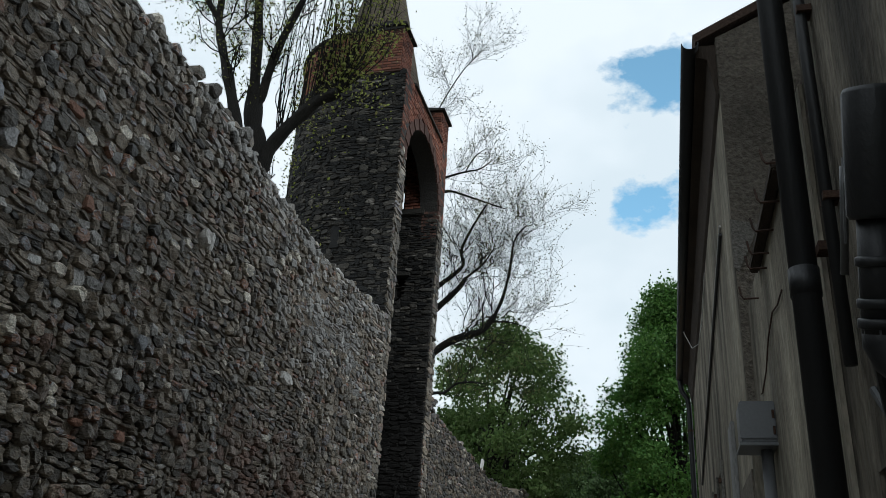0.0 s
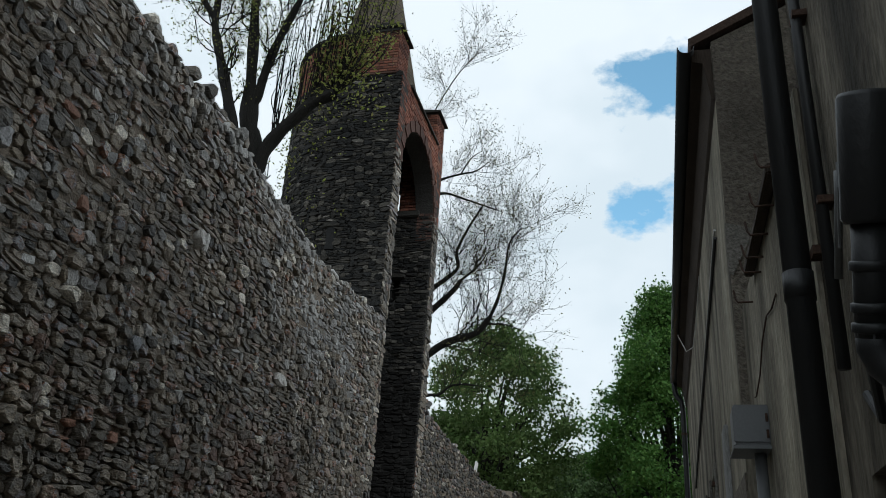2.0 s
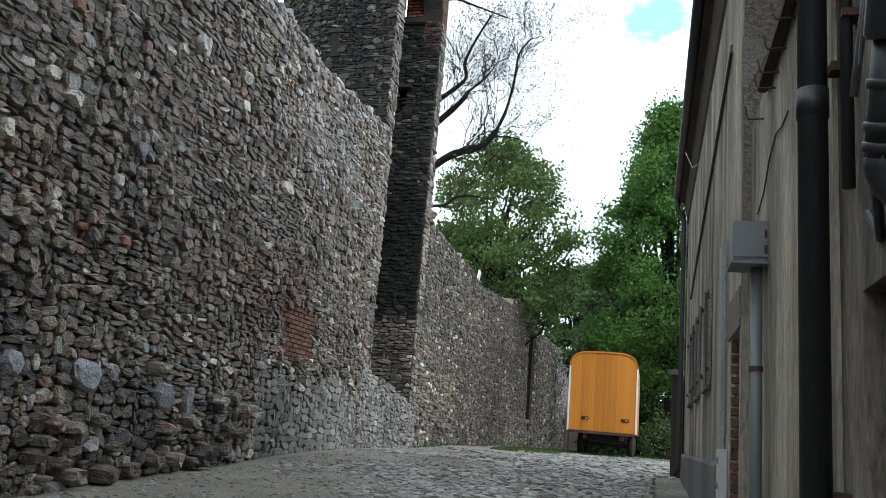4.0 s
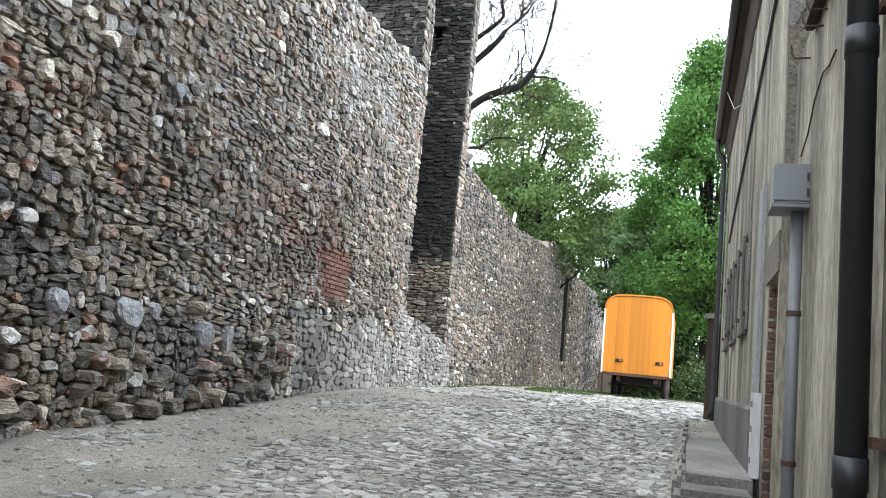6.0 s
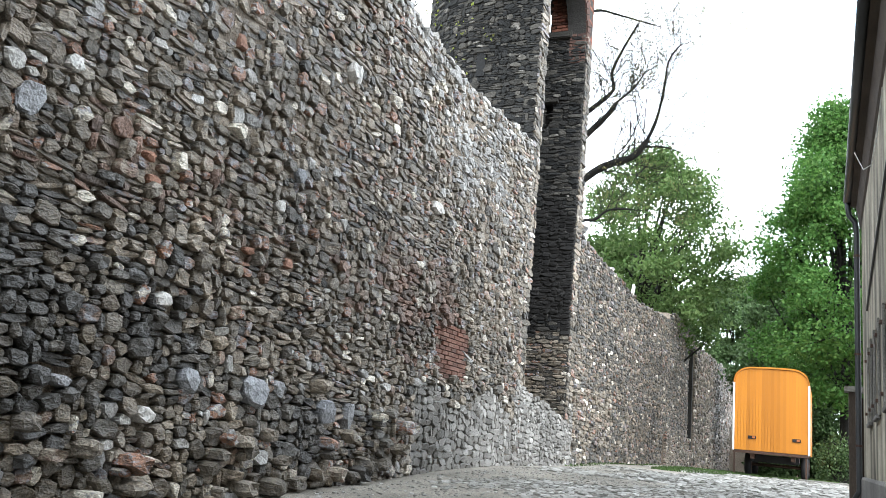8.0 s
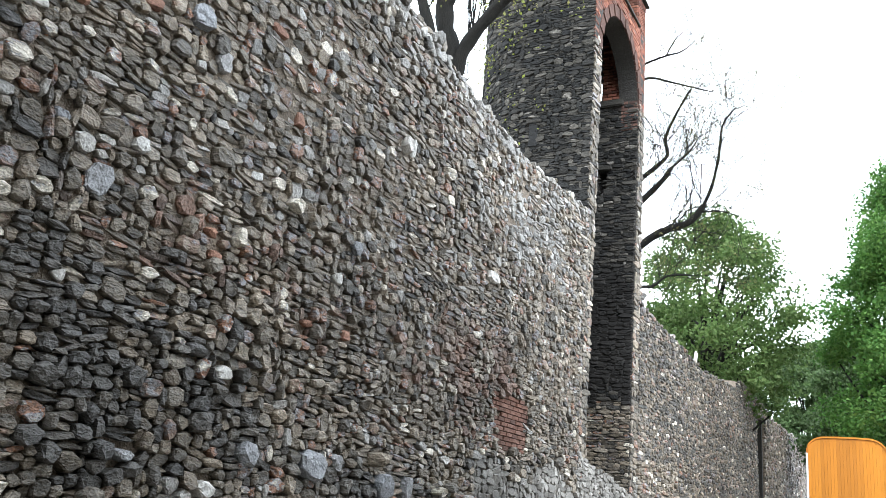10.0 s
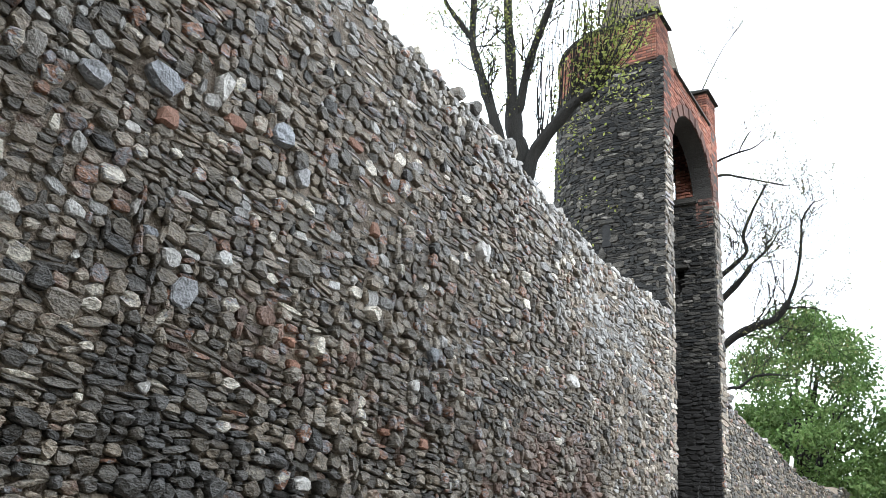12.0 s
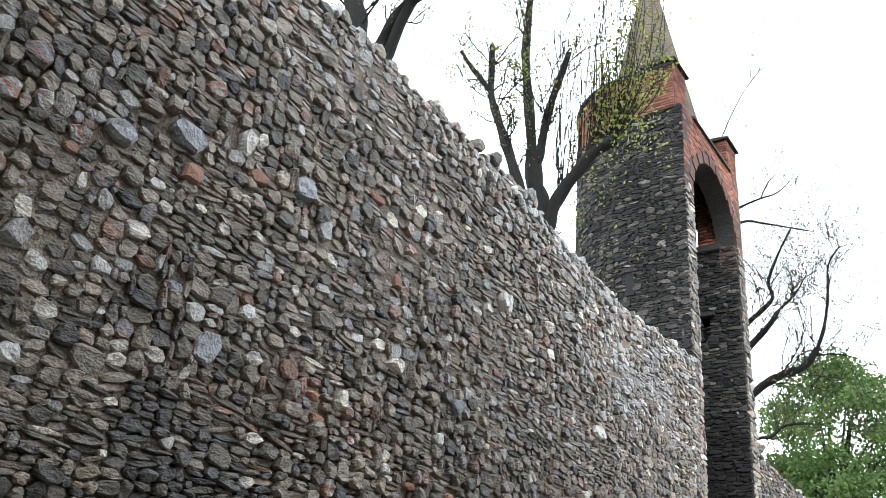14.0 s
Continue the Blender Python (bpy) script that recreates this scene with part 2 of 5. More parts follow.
M_WAGON_WHITE = material("white_paint", ramp_of((0.62, 0.6, 0.56), (0.78, 0.77, 0.74)), 4, 0.5, 0.05, 50, stains=0.15, grain=0.06)
M_RUST = material("rusty_steel", ramp_of((0.03, 0.022, 0.018), (0.1, 0.05, 0.03)), 14, 0.8, 0.4, 60)
M_BLACK = material("black_rubber_and_shade", ramp_of((0.012, 0.012, 0.012), (0.025, 0.025, 0.025)), 10, 0.8, 0.2, 60, grain=0.06)
M_LAMP = material("amber_lens", ramp_of((0.35, 0.08, 0.02), (0.45, 0.14, 0.03)), 20, 0.3, 0.0, 60, gloss=0.6, grain=0.06)
M_BARK = material("bark", ramp_of((0.006, 0.006, 0.005), (0.013, 0.012, 0.01), (0.025, 0.022, 0.018)), 9, 0.95, 1.0, 30, stains=0.35, stretch=(2, 2, 0.6), distance=0.04)
M_ROOF = material("old_roof_tile", ramp_of((0.05, 0.035, 0.028), (0.12, 0.075, 0.055)), 10, 0.9, 0.6, 40)
M_GLASS = material("dusty_window_pane", ramp_of((0.02, 0.022, 0.025), (0.05, 0.052, 0.055)), 3, 0.12, 0.0, 40, gloss=0.6, grain=0.06)
M_DOOR = material("flaking_grey_door_paint", ramp_of((0.3, 0.3, 0.29), (0.46, 0.46, 0.45)), 6, 0.8, 0.5, 40, stains=0.45, stretch=(2, 2, 0.4))


def leaf_material(name, *cols):
    m = material(name, ramp_of(*cols), 8, 0.6, 0.0, 30, "island", stains=0.2, gloss=0.25)
    t = m.node_tree
    b = t.nodes["Principled BSDF"]
    tr = t.nodes.new("ShaderNodeBsdfTranslucent")
    mx = t.nodes.new("ShaderNodeMixShader")
    mx.inputs[0].default_value = 0.4
    for l in list(t.links):
        if l.to_socket == b.inputs["Base Color"]:
            t.links.new(l.from_socket, tr.inputs["Color"])
    t.links.new(b.outputs[0], mx.inputs[1])
    t.links.new(tr.outputs[0], mx.inputs[2])
    t.links.new(mx.outputs[0], t.nodes["Material Output"].inputs[0])
    return m


M_LEAF_FRESH = leaf_material("fresh_leaf", (0.044, 0.115, 0.019), (0.078, 0.173, 0.032), (0.122, 0.218, 0.052))
M_LEAF_YELLOW = leaf_material("young_yellow_leaf", (0.17, 0.21, 0.04), (0.27, 0.30, 0.075), (0.22, 0.20, 0.08))
M_LEAF_MID = leaf_material("leaf", (0.054, 0.100, 0.022), (0.102, 0.168, 0.045), (0.172, 0.232, 0.085))
M_LEAF_DARK = leaf_material("dark_leaf", (0.033, 0.066, 0.018), (0.070, 0.119, 0.037), (0.139, 0.197, 0.090))
M_BUD = leaf_material("brown_bud", (0.13, 0.12, 0.05), (0.24, 0.23, 0.09))


# ---------------------------------------------------------------- mesh tools
def mesh_object(name, verts, faces, m, parent=None, smooth=False):
    me = bpy.data.meshes.new(name)
    me.from_pydata(np.asarray(verts, float).reshape(-1, 3).tolist() if len(verts) else [], [], faces if isinstance(faces, list) else faces.tolist())
    me.materials.append(m)
    if smooth:
        me.polygons.foreach_set("use_smooth", [True] * len(me.polygons))
    me.update()
    ob = new(name, me)
    if parent:
        ob.parent = parent
        if parent.parent is None:
            ob.location = -parent.location
    return ob


def thing(name, label, category, group="", kind="", at=(0, 0, 0)):
    ob = new(name)
    ob.empty_display_size = 0.1
    ob.location = at
    return tagged(ob, label, category, group, kind)


def part(name, bm, m, parent=None, label="", smooth=False):
    """Links a bmesh, given in world metres, as one mesh object under a thing."""
    me = bpy.data.meshes.new(name)
    bmesh.ops.recalc_face_normals(bm, faces=bm.faces)
    bm.to_mesh(me)
    bm.free()
    me.materials.append(m)
    if smooth:
        me.polygons.foreach_set("use_smooth", [True] * len(me.polygons))
    ob = new(name, me)
    if parent is not None:
        ob.parent = parent
        if parent.parent is None:
            ob.location = -parent.location
    if label:
        ob["label"] = label
    return ob


def box(x0, x1, y0, y1, z0, z1, bevel=0.0, bm=None):
    bm = bm or bmesh.new()
    r = bmesh.ops.create_cube(bm, size=1, matrix=Matrix.Translation(((x0 + x1) / 2, (y0 + y1) / 2, (z0 + z1) / 2)) @ Matrix.Diagonal((x1 - x0, y1 - y0, z1 - z0, 1)))
    if bevel:
        es = list({e for v in r["verts"] for e in v.link_edges})
        bmesh.ops.bevel(bm, geom=es, offset=bevel, segments=2, affect="EDGES")
    return bm


def tube(points, radii, sides=10, bm=None, caps=True):
    """A tube through points, with a radius at each."""
    bm = bm or bmesh.new()
    pts = [Vector(p) for p in points]
    if not hasattr(radii, "__len__"):
        radii = [radii] * len(pts)
    rings, side = [], None
    for i, p in enumerate(pts):
        d = (pts[min(i + 1, len(pts) - 1)] - pts[max(i - 1, 0)]).normalized()
        if side is None:
            side = d.orthogonal().normalized()
        side = (side - d * side.dot(d)).normalized()
        up = d.cross(side)
        rings.append([bm.verts.new(p + (side * math.cos(a) + up * math.sin(a)) * radii[i]) for a in [2 * math.pi * k / sides for k in range(sides)]])
    for a, b in zip(rings, rings[1:]):
        for k in range(sides):
            bm.faces.new((a[k], a[(k + 1) % sides], b[(k + 1) % sides], b[k]))
    if caps:
        bm.faces.new(rings[0])
        bm.faces.new(rings[-1])
    return bm


def extrude_profile(profile, axis, a, b, bm=None):
    """A prism: 2D profile points carried along axis 'x', 'y' or 'z' from a to b. Profile coordinates are the two other axes in order."""
    bm = bm or bmesh.new()

    def at(p, q):
        return {"x": (q, p[0], p[1]), "y": (p[0], q, p[1]), "z": (p[0], p[1], q)}[axis]
    lo = [bm.verts.new(at(p, a)) for p in profile]
    hi = [bm.verts.new(at(p, b)) for p in profile]
    n = len(profile)
    for i in range(n):
        bm.faces.new((lo[i], lo[(i + 1) % n], hi[(i + 1) % n], hi[i]))
    bm.faces.new(lo)
    bm.faces.new(list(reversed(hi)))
    return bm


def ground_z(x, y):
    ys = [-400, -60, 0, 4, 7, 10, 13.7, 17, 27, 35, 45, 65, 120, 1500]
    zs = [-2, -0.3, 0.1, 0.35, 0.6, 0.79, 0.95, 1.03, 1.13, 1.1, 0.97, 0.6, 0.4, -1]
    return np.interp(y, ys, zs) + 0.02 * np.sin(np.asarray(x) * 1.3) * np.sin(np.asarray(y) * 0.7)


# ---------------------------------------------------------------- masonry
def pack(u0, u1, base, top, size, rng, step=0.02, gap=0.004):
    """Random rubble: fills the strip u0..u1 between base(u) and top(u) with stones laid into the lowest hollow. Rows of u, z, width, height."""
    n = int((u1 - u0) / step)
    us = u0 + (np.arange(n) + 0.5) * step
    line = np.array([base(u) for u in us], float)
    roof = np.array([top(u) for u in us], float)
    work = line.copy()
    out = []
    while True:
        work = np.where(line >= roof - 0.02, 1e9, line)
        i = int(np.argmin(work))
        if work[i] > 1e8:
            break
        z = line[i]
        a = i
        while a > 0 and line[a - 1] <= z + 0.022:
            a -= 1
        b = i
        while b < n - 1 and line[b + 1] <= z + 0.022:
            b += 1
        run = b - a + 1
        w, h = size(us[i], z, rng)
        k = max(2, int(round(w / step)))
        if run < 3:
            lo = line[a - 1] if a > 0 else 1e9
            hi = line[b + 1] if b < n - 1 else 1e9
            line[a:b + 1] = min(lo, hi, z + 0.15)
            continue
        if k > run or run - k < 3:
            k = run if run < k * 1.35 else k
            k = min(k, run)
        s = a if rng.random() < 0.5 else b + 1 - k
        bottom = line[s:s + k].max()
        out.append((us[s] - step / 2 + k * step / 2, bottom + h / 2, k * step - gap, h - gap))
        line[s:s + k] = bottom + h * (1 + 0.0 * rng.random())
    return np.array(out)


RING = 8


def stone_shapes(n, rng, square=0.0):
    """n stones of unit width and height and unit depth: rows of vertices (across, up, out), and the faces of one."""
    a = (np.arange(RING)[None] + 0.5 + 0.8 * (rng.random((n, RING)) - 0.5)) * 2 * math.pi / RING
    e = (2.0 + 4.5 * rng.random((n, 1)) + square)
    c, s = np.cos(a), np.sin(a)
    r = (np.abs(c) ** e + np.abs(s) ** e) ** (-1 / e)
    r = np.minimum(r, 1.32) * (1 + 0.3 * (rng.random((n, RING)) - 0.42))
    x, y = 0.5 * r * c, 0.5 * r * s
    v = np.zeros((n, 3 * RING + 1, 3))
    v[:, :RING, 0], v[:, :RING, 1], v[:, :RING, 2] = x * 1.02, y * 1.02, -0.8
    k = 0.95 + 0.1 * rng.random((n, RING))
    v[:, RING:2 * RING, 0], v[:, RING:2 * RING, 1] = x * k, y * k
    v[:, RING:2 * RING, 2] = 0.45 + 0.45 * rng.random((n, RING))
    k = 0.7 + 0.26 * rng.random((n, RING))
    v[:, 2 * RING:3 * RING, 0], v[:, 2 * RING:3 * RING, 1] = x * k, y * k
    v[:, 2 * RING:3 * RING, 2] = 0.85 + 0.25 * rng.random((n, RING))
    v[:, -1, :2] = 0.3 * (rng.random((n, 2)) - 0.5)
    v[:, -1, 2] = 0.9 + 0.25 * rng.random(n)
    f = []
    for q in (0, RING):
        for i in range(RING):
            j = (i + 1) % RING
            f.append((q + i, q + j, q + RING + j, q + RING + i))
    for i in range(RING):
        f.append((2 * RING + i, 2 * RING + (i + 1) % RING, 3 * RING))
    return v, f


def build_stones(name, rows, place, m, parent, rng, depth=(0.03, 0.07), tilt=5.0, square=0.0, label="", smooth=False):
    """All stones of rows as one mesh; place(u, z, out) gives points in the world."""
    n = len(rows)
    v, f = stone_shapes(n, rng, square)
    ang = np.radians(rng.normal(0, tilt, n))[:, None]
    w, h = rows[:, 2:3], rows[:, 3:4]
    d = rng.uniform(*depth, (n, 1)) * (0.6 + 1.2 * np.minimum(h / 0.12, 1.6))
    X, Y = v[:, :, 0] * w, v[:, :, 1] * h
    U = rows[:, 0:1] + X * np.cos(ang) - Y * np.sin(ang)
    Z = rows[:, 1:2] + X * np.sin(ang) + Y * np.cos(ang)
    lean = rng.normal(0, 0.10, (n, 1)) * X + rng.normal(0, 0.16, (n, 1)) * Y
    D = v[:, :, 2] * d + lean
    P = place(U, Z, D)
    k = v.shape[1]
    faces = []
    for i in range(n):
        o = i * k
        faces.extend([tuple(o + q for q in g) for g in f])
    ob = mesh_object(name, P, faces, m, parent, smooth)
    tagged(ob, label, "", "", "stuff")
    return ob


def piece_stones(name, rows, frame_at, m, parent, rng, depth=0.06, kinds=12, square=0.0):
    """Stones as objects of their own on a few shared meshes; frame_at(u, z) gives a pose: x across, y up, z out."""
    v, f = stone_shapes(kinds, rng, square)
    meshes = []
    for i in range(kinds):
        me = bpy.data.meshes.new(name)
        me.from_pydata(v[i].tolist(), [], f)
        me.materials.append(m)
        meshes.append(me)
    for r in rows:
        ob = new(name, meshes[int(rng.integers(kinds))])
        ob.parent = parent
        d = depth * (0.6 + 1.2 * min(r[3] / 0.12, 1.6)) * rng.uniform(0.6, 1.2)
        ob.matrix_basis = Matrix.Translation(-parent.location) @ frame_at(r[0], r[1]) @ pose(0, 0, 0, rng.normal(0, 5), rng.normal(0, 4), rng.normal(0, 4)) @ Matrix.Diagonal((r[2], r[3], d, 1))


def flat_frame(x):
    """Poses on a wall that faces +x: across is +y, up is z, out is +x."""
    turn = Matrix(((0, 0, 1, 0), (1, 0, 0, 0), (0, 1, 0, 0), (0, 0, 0, 1)))
    return lambda u, z: Matrix.Translation((x, u, z)) @ turn


# ---------------------------------------------------------------- ground
def build_ground():
    xs = np.concatenate([[-1500, -600, -250, -100, -50, -25, -14, -9], np.linspace(-7, 1, 33), [2, 4, 8, 15, 30, 60, 150, 500, 1500]])
    ys = np.concatenate([[-1500, -500, -150, -60, -25, -10, -4], np.linspace(-2, 34, 110), np.linspace(36, 70, 24), [80, 100, 150, 300, 700, 1500]])
    X, Y = np.meshgrid(xs, ys, indexing="ij")
    Z = ground_z(X, Y)
    v = np.stack([X, Y, Z], -1).reshape(-1, 3)
    n, k = len(xs), len(ys)
    f = [(i * k + j, (i + 1) * k + j, (i + 1) * k + j + 1, i * k + j + 1) for i in range(n - 1) for j in range(k - 1)]
    ob = mesh_object("ground", v, f, M_EARTH, smooth=True)
    return tagged(ob, "trodden earth and grit lane rising gently", "ground", kind="structure")


GROUND = build_ground()


# ---------------------------------------------------------------- town wall
def wall_box(name, x0, x1, y0, y1, top, label, m=M_MORTAR, raked=0.0):
    """A masonry core whose top follows top(y), rough along the crest."""
    bm = bmesh.new()
    n = max(2, int((y1 - y0) / 0.25))
    rows = []
    for i in range(n + 1):
        y = y0 + (y1 - y0) * i / n
        z = top(y) + 0.05 * noise.noise((y * 2.1, 3.0, 0.5))
        rows.append([bm.verts.new(p) for p in ((x1, y, -0.5), (x1 - raked * 4, y, 2.4), (x1 + raked, y, 3.9), (x1 + raked, y, z - 0.06), (x1 - 0.25, y, z + 0.05), (x0 + 0.2, y, z + 0.1), (x0, y, z - 0.05), (x0, y, -0.5))])
    for a, b in zip(rows, rows[1:]):
        for k in range(7):
            bm.faces.new((a[k], a[k + 1], b[k + 1], b[k]))
    bm.faces.new(rows[0])
    bm.faces.new(list(reversed(rows[-1])))
    ob = part(name, bm, m)
    return tagged(ob, label, "wall", kind="structure")


def near_top(y):
    return float(np.interp(y, [-10, 4, 7, 9.5, 11, 13, 15, 16.5, 17.3], [8.5, 8.5, 8.42, 8.38, 8.1, 7.92, 7.95, 8.1, 8.15]))


def far_top(y):
    return float(np.interp(y, [21, 23, 27, 30, 34.5, 36.5, 37.2, 40.6, 41.0, 43, 45.5, 46, 62, 70], [7.0, 6.96, 6.84, 6.64, 6.96, 7.05, 7.5, 7.66, 7.35, 7.3, 7.2, 7.0, 7.35, 7.4]))


NEAR = wall_box("wall_near", -7.2, -5.994, -12, 17.25, near_top, "medieval town wall of grey-brown rubble stone and lime mortar", raked=0.008)
FAR_A = wall_box("wall_far", -7.2, -5.994, 21.75, 42.2, far_top, "lower stretch of rubble stone town wall beyond the tower")
FAR_B = wall_box("wall_end", -7.2, -5.994, 44.4, 74, far_top, "end stretch of rubble stone town wall behind the wagon")
# dark back and end slab put the recess's deep shade into colour
NICHE = part("wall_niche", box(-6.75, -6.06, 44.15, 44.395, 0, 7.3, bm=box(-7.2, -6.75, 42.2, 44.395, 0, 7.3)), M_MORTAR_AND_SHADE)
box_low = part("wall_niche_sill", box(-6.745, -6.05, 42.2, 44.14, 0, 1.75), M_MORTAR)
box_top = part("wall_niche_lintel", box(-6.745, -6.05, 42.2, 44.14, 6.75, 7.35), M_MORTAR)
tagged(NICHE, "recess in the rubble town wall, its shade put into dark mortar", "wall", kind="structure")
tagged(box_low, "low rubble sill of the wall recess", "wall", kind="structure")
tagged(box_top, "rubble lintel over the wall recess", "wall", kind="structure")
FOOT = part("wall_footing", box(-6.03, -5.84, 35.3, 41.9, 0.4, 2.3, 0.03), M_MORTAR)
tagged(FOOT, "projecting rubble footing of the town wall", "wall", kind="structure")


def near_size(u, z, rng):
    g = noise.noise((u * 0.55, z * 0.9, 1.7)) + 0.35 * noise.noise((u * 2.3, z * 2.3, 7.0))
    low = z - float(ground_z(0, u))
    if u > 12.3 and low < 1.25:
        return rng.uniform(0.14, 0.36), rng.uniform(0.09, 0.17)
    if low < 1.6 and u < 12.3 and g > -0.25 and rng.random() < 0.7:
        return rng.uniform(0.1, 0.3), rng.uniform(0.08, 0.2)
    k = rng.random() + 0.4 * g
    if u > 9:
        k *= 0.85
    if k < 0.34:
        return rng.uniform(0.13, 0.40), rng.uniform(0.04, 0.075)
    if k < 0.56:
        return rng.uniform(0.09, 0.27), rng.uniform(0.06, 0.11)
    if k < 0.86:
        return rng.uniform(0.09, 0.22), rng.uniform(0.09, 0.16)
    return rng.uniform(0.14, 0.27), rng.uniform(0.13, 0.21)


def far_size(u, z, rng):
    return rng.uniform(0.12, 0.38), rng.uniform(0.06, 0.135)


def base_line(u):
    return float(ground_z(-6, u)) - 0.1 + 0.06 * math.sin(u * 3.1)


def in_patch(r):
    return np.abs((r[:, 0] - 13.65) / 0.72) ** 3 + np.abs((r[:, 1] - 3.0) / 0.5) ** 3 < 1 + 0.35 * np.sin(r[:, 0] * 9 + r[:, 1] * 7)


def lane_place(U, Z, D):
    """The wall's face, with slow bulges and a battered, ragged foot."""
    bulge = 0.03 + 0.012 * np.sin(U * 0.9 + Z * 0.7) + 0.008 * np.sin(U * 2.3 - Z * 1.9)
    foot = 0.07 * np.clip(1.7 - (Z - ground_z(0, U)), 0, 1.7) / 1.7 * np.clip((13.2 - U) / 2, 0, 1)
    return np.stack([-6.03 + D + bulge + foot, U, Z], -1)


rng = np.random.default_rng(5)
NEAR_ROWS = pack(1.6, 17.22, base_line, near_top, near_size, rng)
NEAR_ROWS = NEAR_ROWS[~in_patch(NEAR_ROWS)]
pick = (NEAR_ROWS[:, 0] > 5.6) & (NEAR_ROWS[:, 0] < 9.2) & (NEAR_ROWS[:, 1] > 2.9) & (NEAR_ROWS[:, 1] < 5.2) & (NEAR_ROWS[:, 2] > 0.1)
PIECES_NEAR = NEAR_ROWS[pick][:300]
keep = np.ones(len(NEAR_ROWS), bool)
keep[np.flatnonzero(pick)[:300]] = False
repair = (NEAR_ROWS[:, 0] > 12.3) & (NEAR_ROWS[:, 1] - ground_z(0 * NEAR_ROWS[:, 0], NEAR_ROWS[:, 0]) < 1.25 + 0.25 * np.sin(NEAR_ROWS[:, 0] * 2.1))
build_stones("repair_blocks", NEAR_ROWS[keep & repair], lane_place, M_REPAIR, NEAR, rng, (0.008, 0.02), 4, 3.5, label="flush pale grey blocks of a later repair")


def spot(r, y, z, wide, high):
    """How deep rows lie inside a patch of the wall: 1 in its middle, 0 and less outside."""
    return 1 - ((r[:, 0] - y) / wide) ** 2 - ((r[:, 1] - z) / high) ** 2 + 0.5 * np.sin(r[:, 0] * 3.3 + r[:, 1] * 2.1)


chance = rng.random(len(NEAR_ROWS))
crest = np.array([near_top(q) for q in NEAR_ROWS[:, 0]]) - NEAR_ROWS[:, 1]
slabby = np.maximum(spot(NEAR_ROWS, 5.0, 2.5, 2.4, 1.2) * 0.8, spot(NEAR_ROWS, 9.3, 1.4, 1.6, 0.5)) > chance
warm = np.maximum(spot(NEAR_ROWS, 6.6, 3.55, 2.6, 0.7), spot(NEAR_ROWS, 12.0, 3.6, 2.2, 0.9)) * 0.75 > chance
# brighter light near the crest and a sunlit patch, painted as paler stones
pale = np.maximum(np.maximum(0.6 - crest * 0.5, 0.08), 0.9 * spot(NEAR_ROWS, 14.1, 6.6, 2.6, 0.9)) > chance
SHOWY = {
    "white_stone": (M_QUARTZ, [(4.46, 6.08, 0.15, 0.28), (3.65, 5.18, 0.17, 0.1), (8.1, 4.05, 0.17, 0.15), (4.37, 3.08, 0.11, 0.1), (9.34, 6.32, 0.14, 0.26), (9.54, 6.37, 0.14, 0.26), (6.42, 2.62, 0.24, 0.13), (12.53, 5.27, 0.4, 0.22),
                               (6.39, 1.5, 0.2, 0.16), (11.33, 2.16, 0.2, 0.13)]),
    "blue_grey_stone": (M_BLUE_STONE, [(5.3, 6.0, 0.27, 0.22), (4.53, 3.96, 0.24, 0.31), (3.82, 5.76, 0.36, 0.22), (3.17, 5.43, 0.26, 0.2), (8.46, 4.55, 0.2, 0.18), (5.71, 5.69, 0.18, 0.22), (4.05, 4.35, 0.15, 0.12),
                                       (6.93, 1.87, 0.25, 0.22), (8.05, 1.85, 0.42, 0.34), (8.5, 1.92, 0.2, 0.21), (7.71, 0.66, 0.36, 0.2), (5.35, 1.73, 0.2, 0.1), (9.61, 1.72, 0.34, 0.28), (10.23, 1.68, 0.18, 0.38)]),
    "orange_stone": (M_ORANGE_STONE, [(4.68, 5.81, 0.26, 0.13), (6.45, 6.51, 0.3, 0.1), (3.94, 5.43, 0.2, 0.17), (6.02, 3.72, 0.16, 0.1), (7.66, 3.4, 0.2, 0.09), (7.02, 5.65, 0.15, 0.17), (5.92, 3.94, 0.14, 0.09),
                                     (8.44, 3.42, 0.16, 0.11)]),
}
for stone_m, spots in SHOWY.values():
    for y, z, sw, shh in spots:
        near_it = (np.abs(NEAR_ROWS[:, 0] - y) < 0.42 * sw + 0.25 * NEAR_ROWS[:, 2]) & (np.abs(NEAR_ROWS[:, 1] - z) < 0.42 * shh + 0.3 * NEAR_ROWS[:, 3])
        keep &= ~near_it
        PIECES_NEAR = PIECES_NEAR[~((np.abs(PIECES_NEAR[:, 0] - y) < 0.42 * sw + 0.25 * PIECES_NEAR[:, 2]) & (np.abs(PIECES_NEAR[:, 1] - z) < 0.42 * shh + 0.3 * PIECES_NEAR[:, 3]))]
rest = keep & ~repair
sorts = ((slabby, M_SLAB, (0.03, 0.07), "dark slate slabs laid in the rubble"), (warm & ~slabby, M_WARM, (0.022, 0.055), "reddish brown field stones"),
         (pale & ~warm & ~slabby, M_PALE_SUNLIT, (0.02, 0.045), "bleached pale grey field stones"), (~pale & ~warm & ~slabby, M_RUBBLE, (0.02, 0.048), "grey, brown and reddish field stones and slabs"))
for sort, stone_m, deep, what in sorts:
    build_stones("rubble_stones", NEAR_ROWS[rest & sort], lane_place, stone_m, NEAR, rng, deep, 9, label=what)


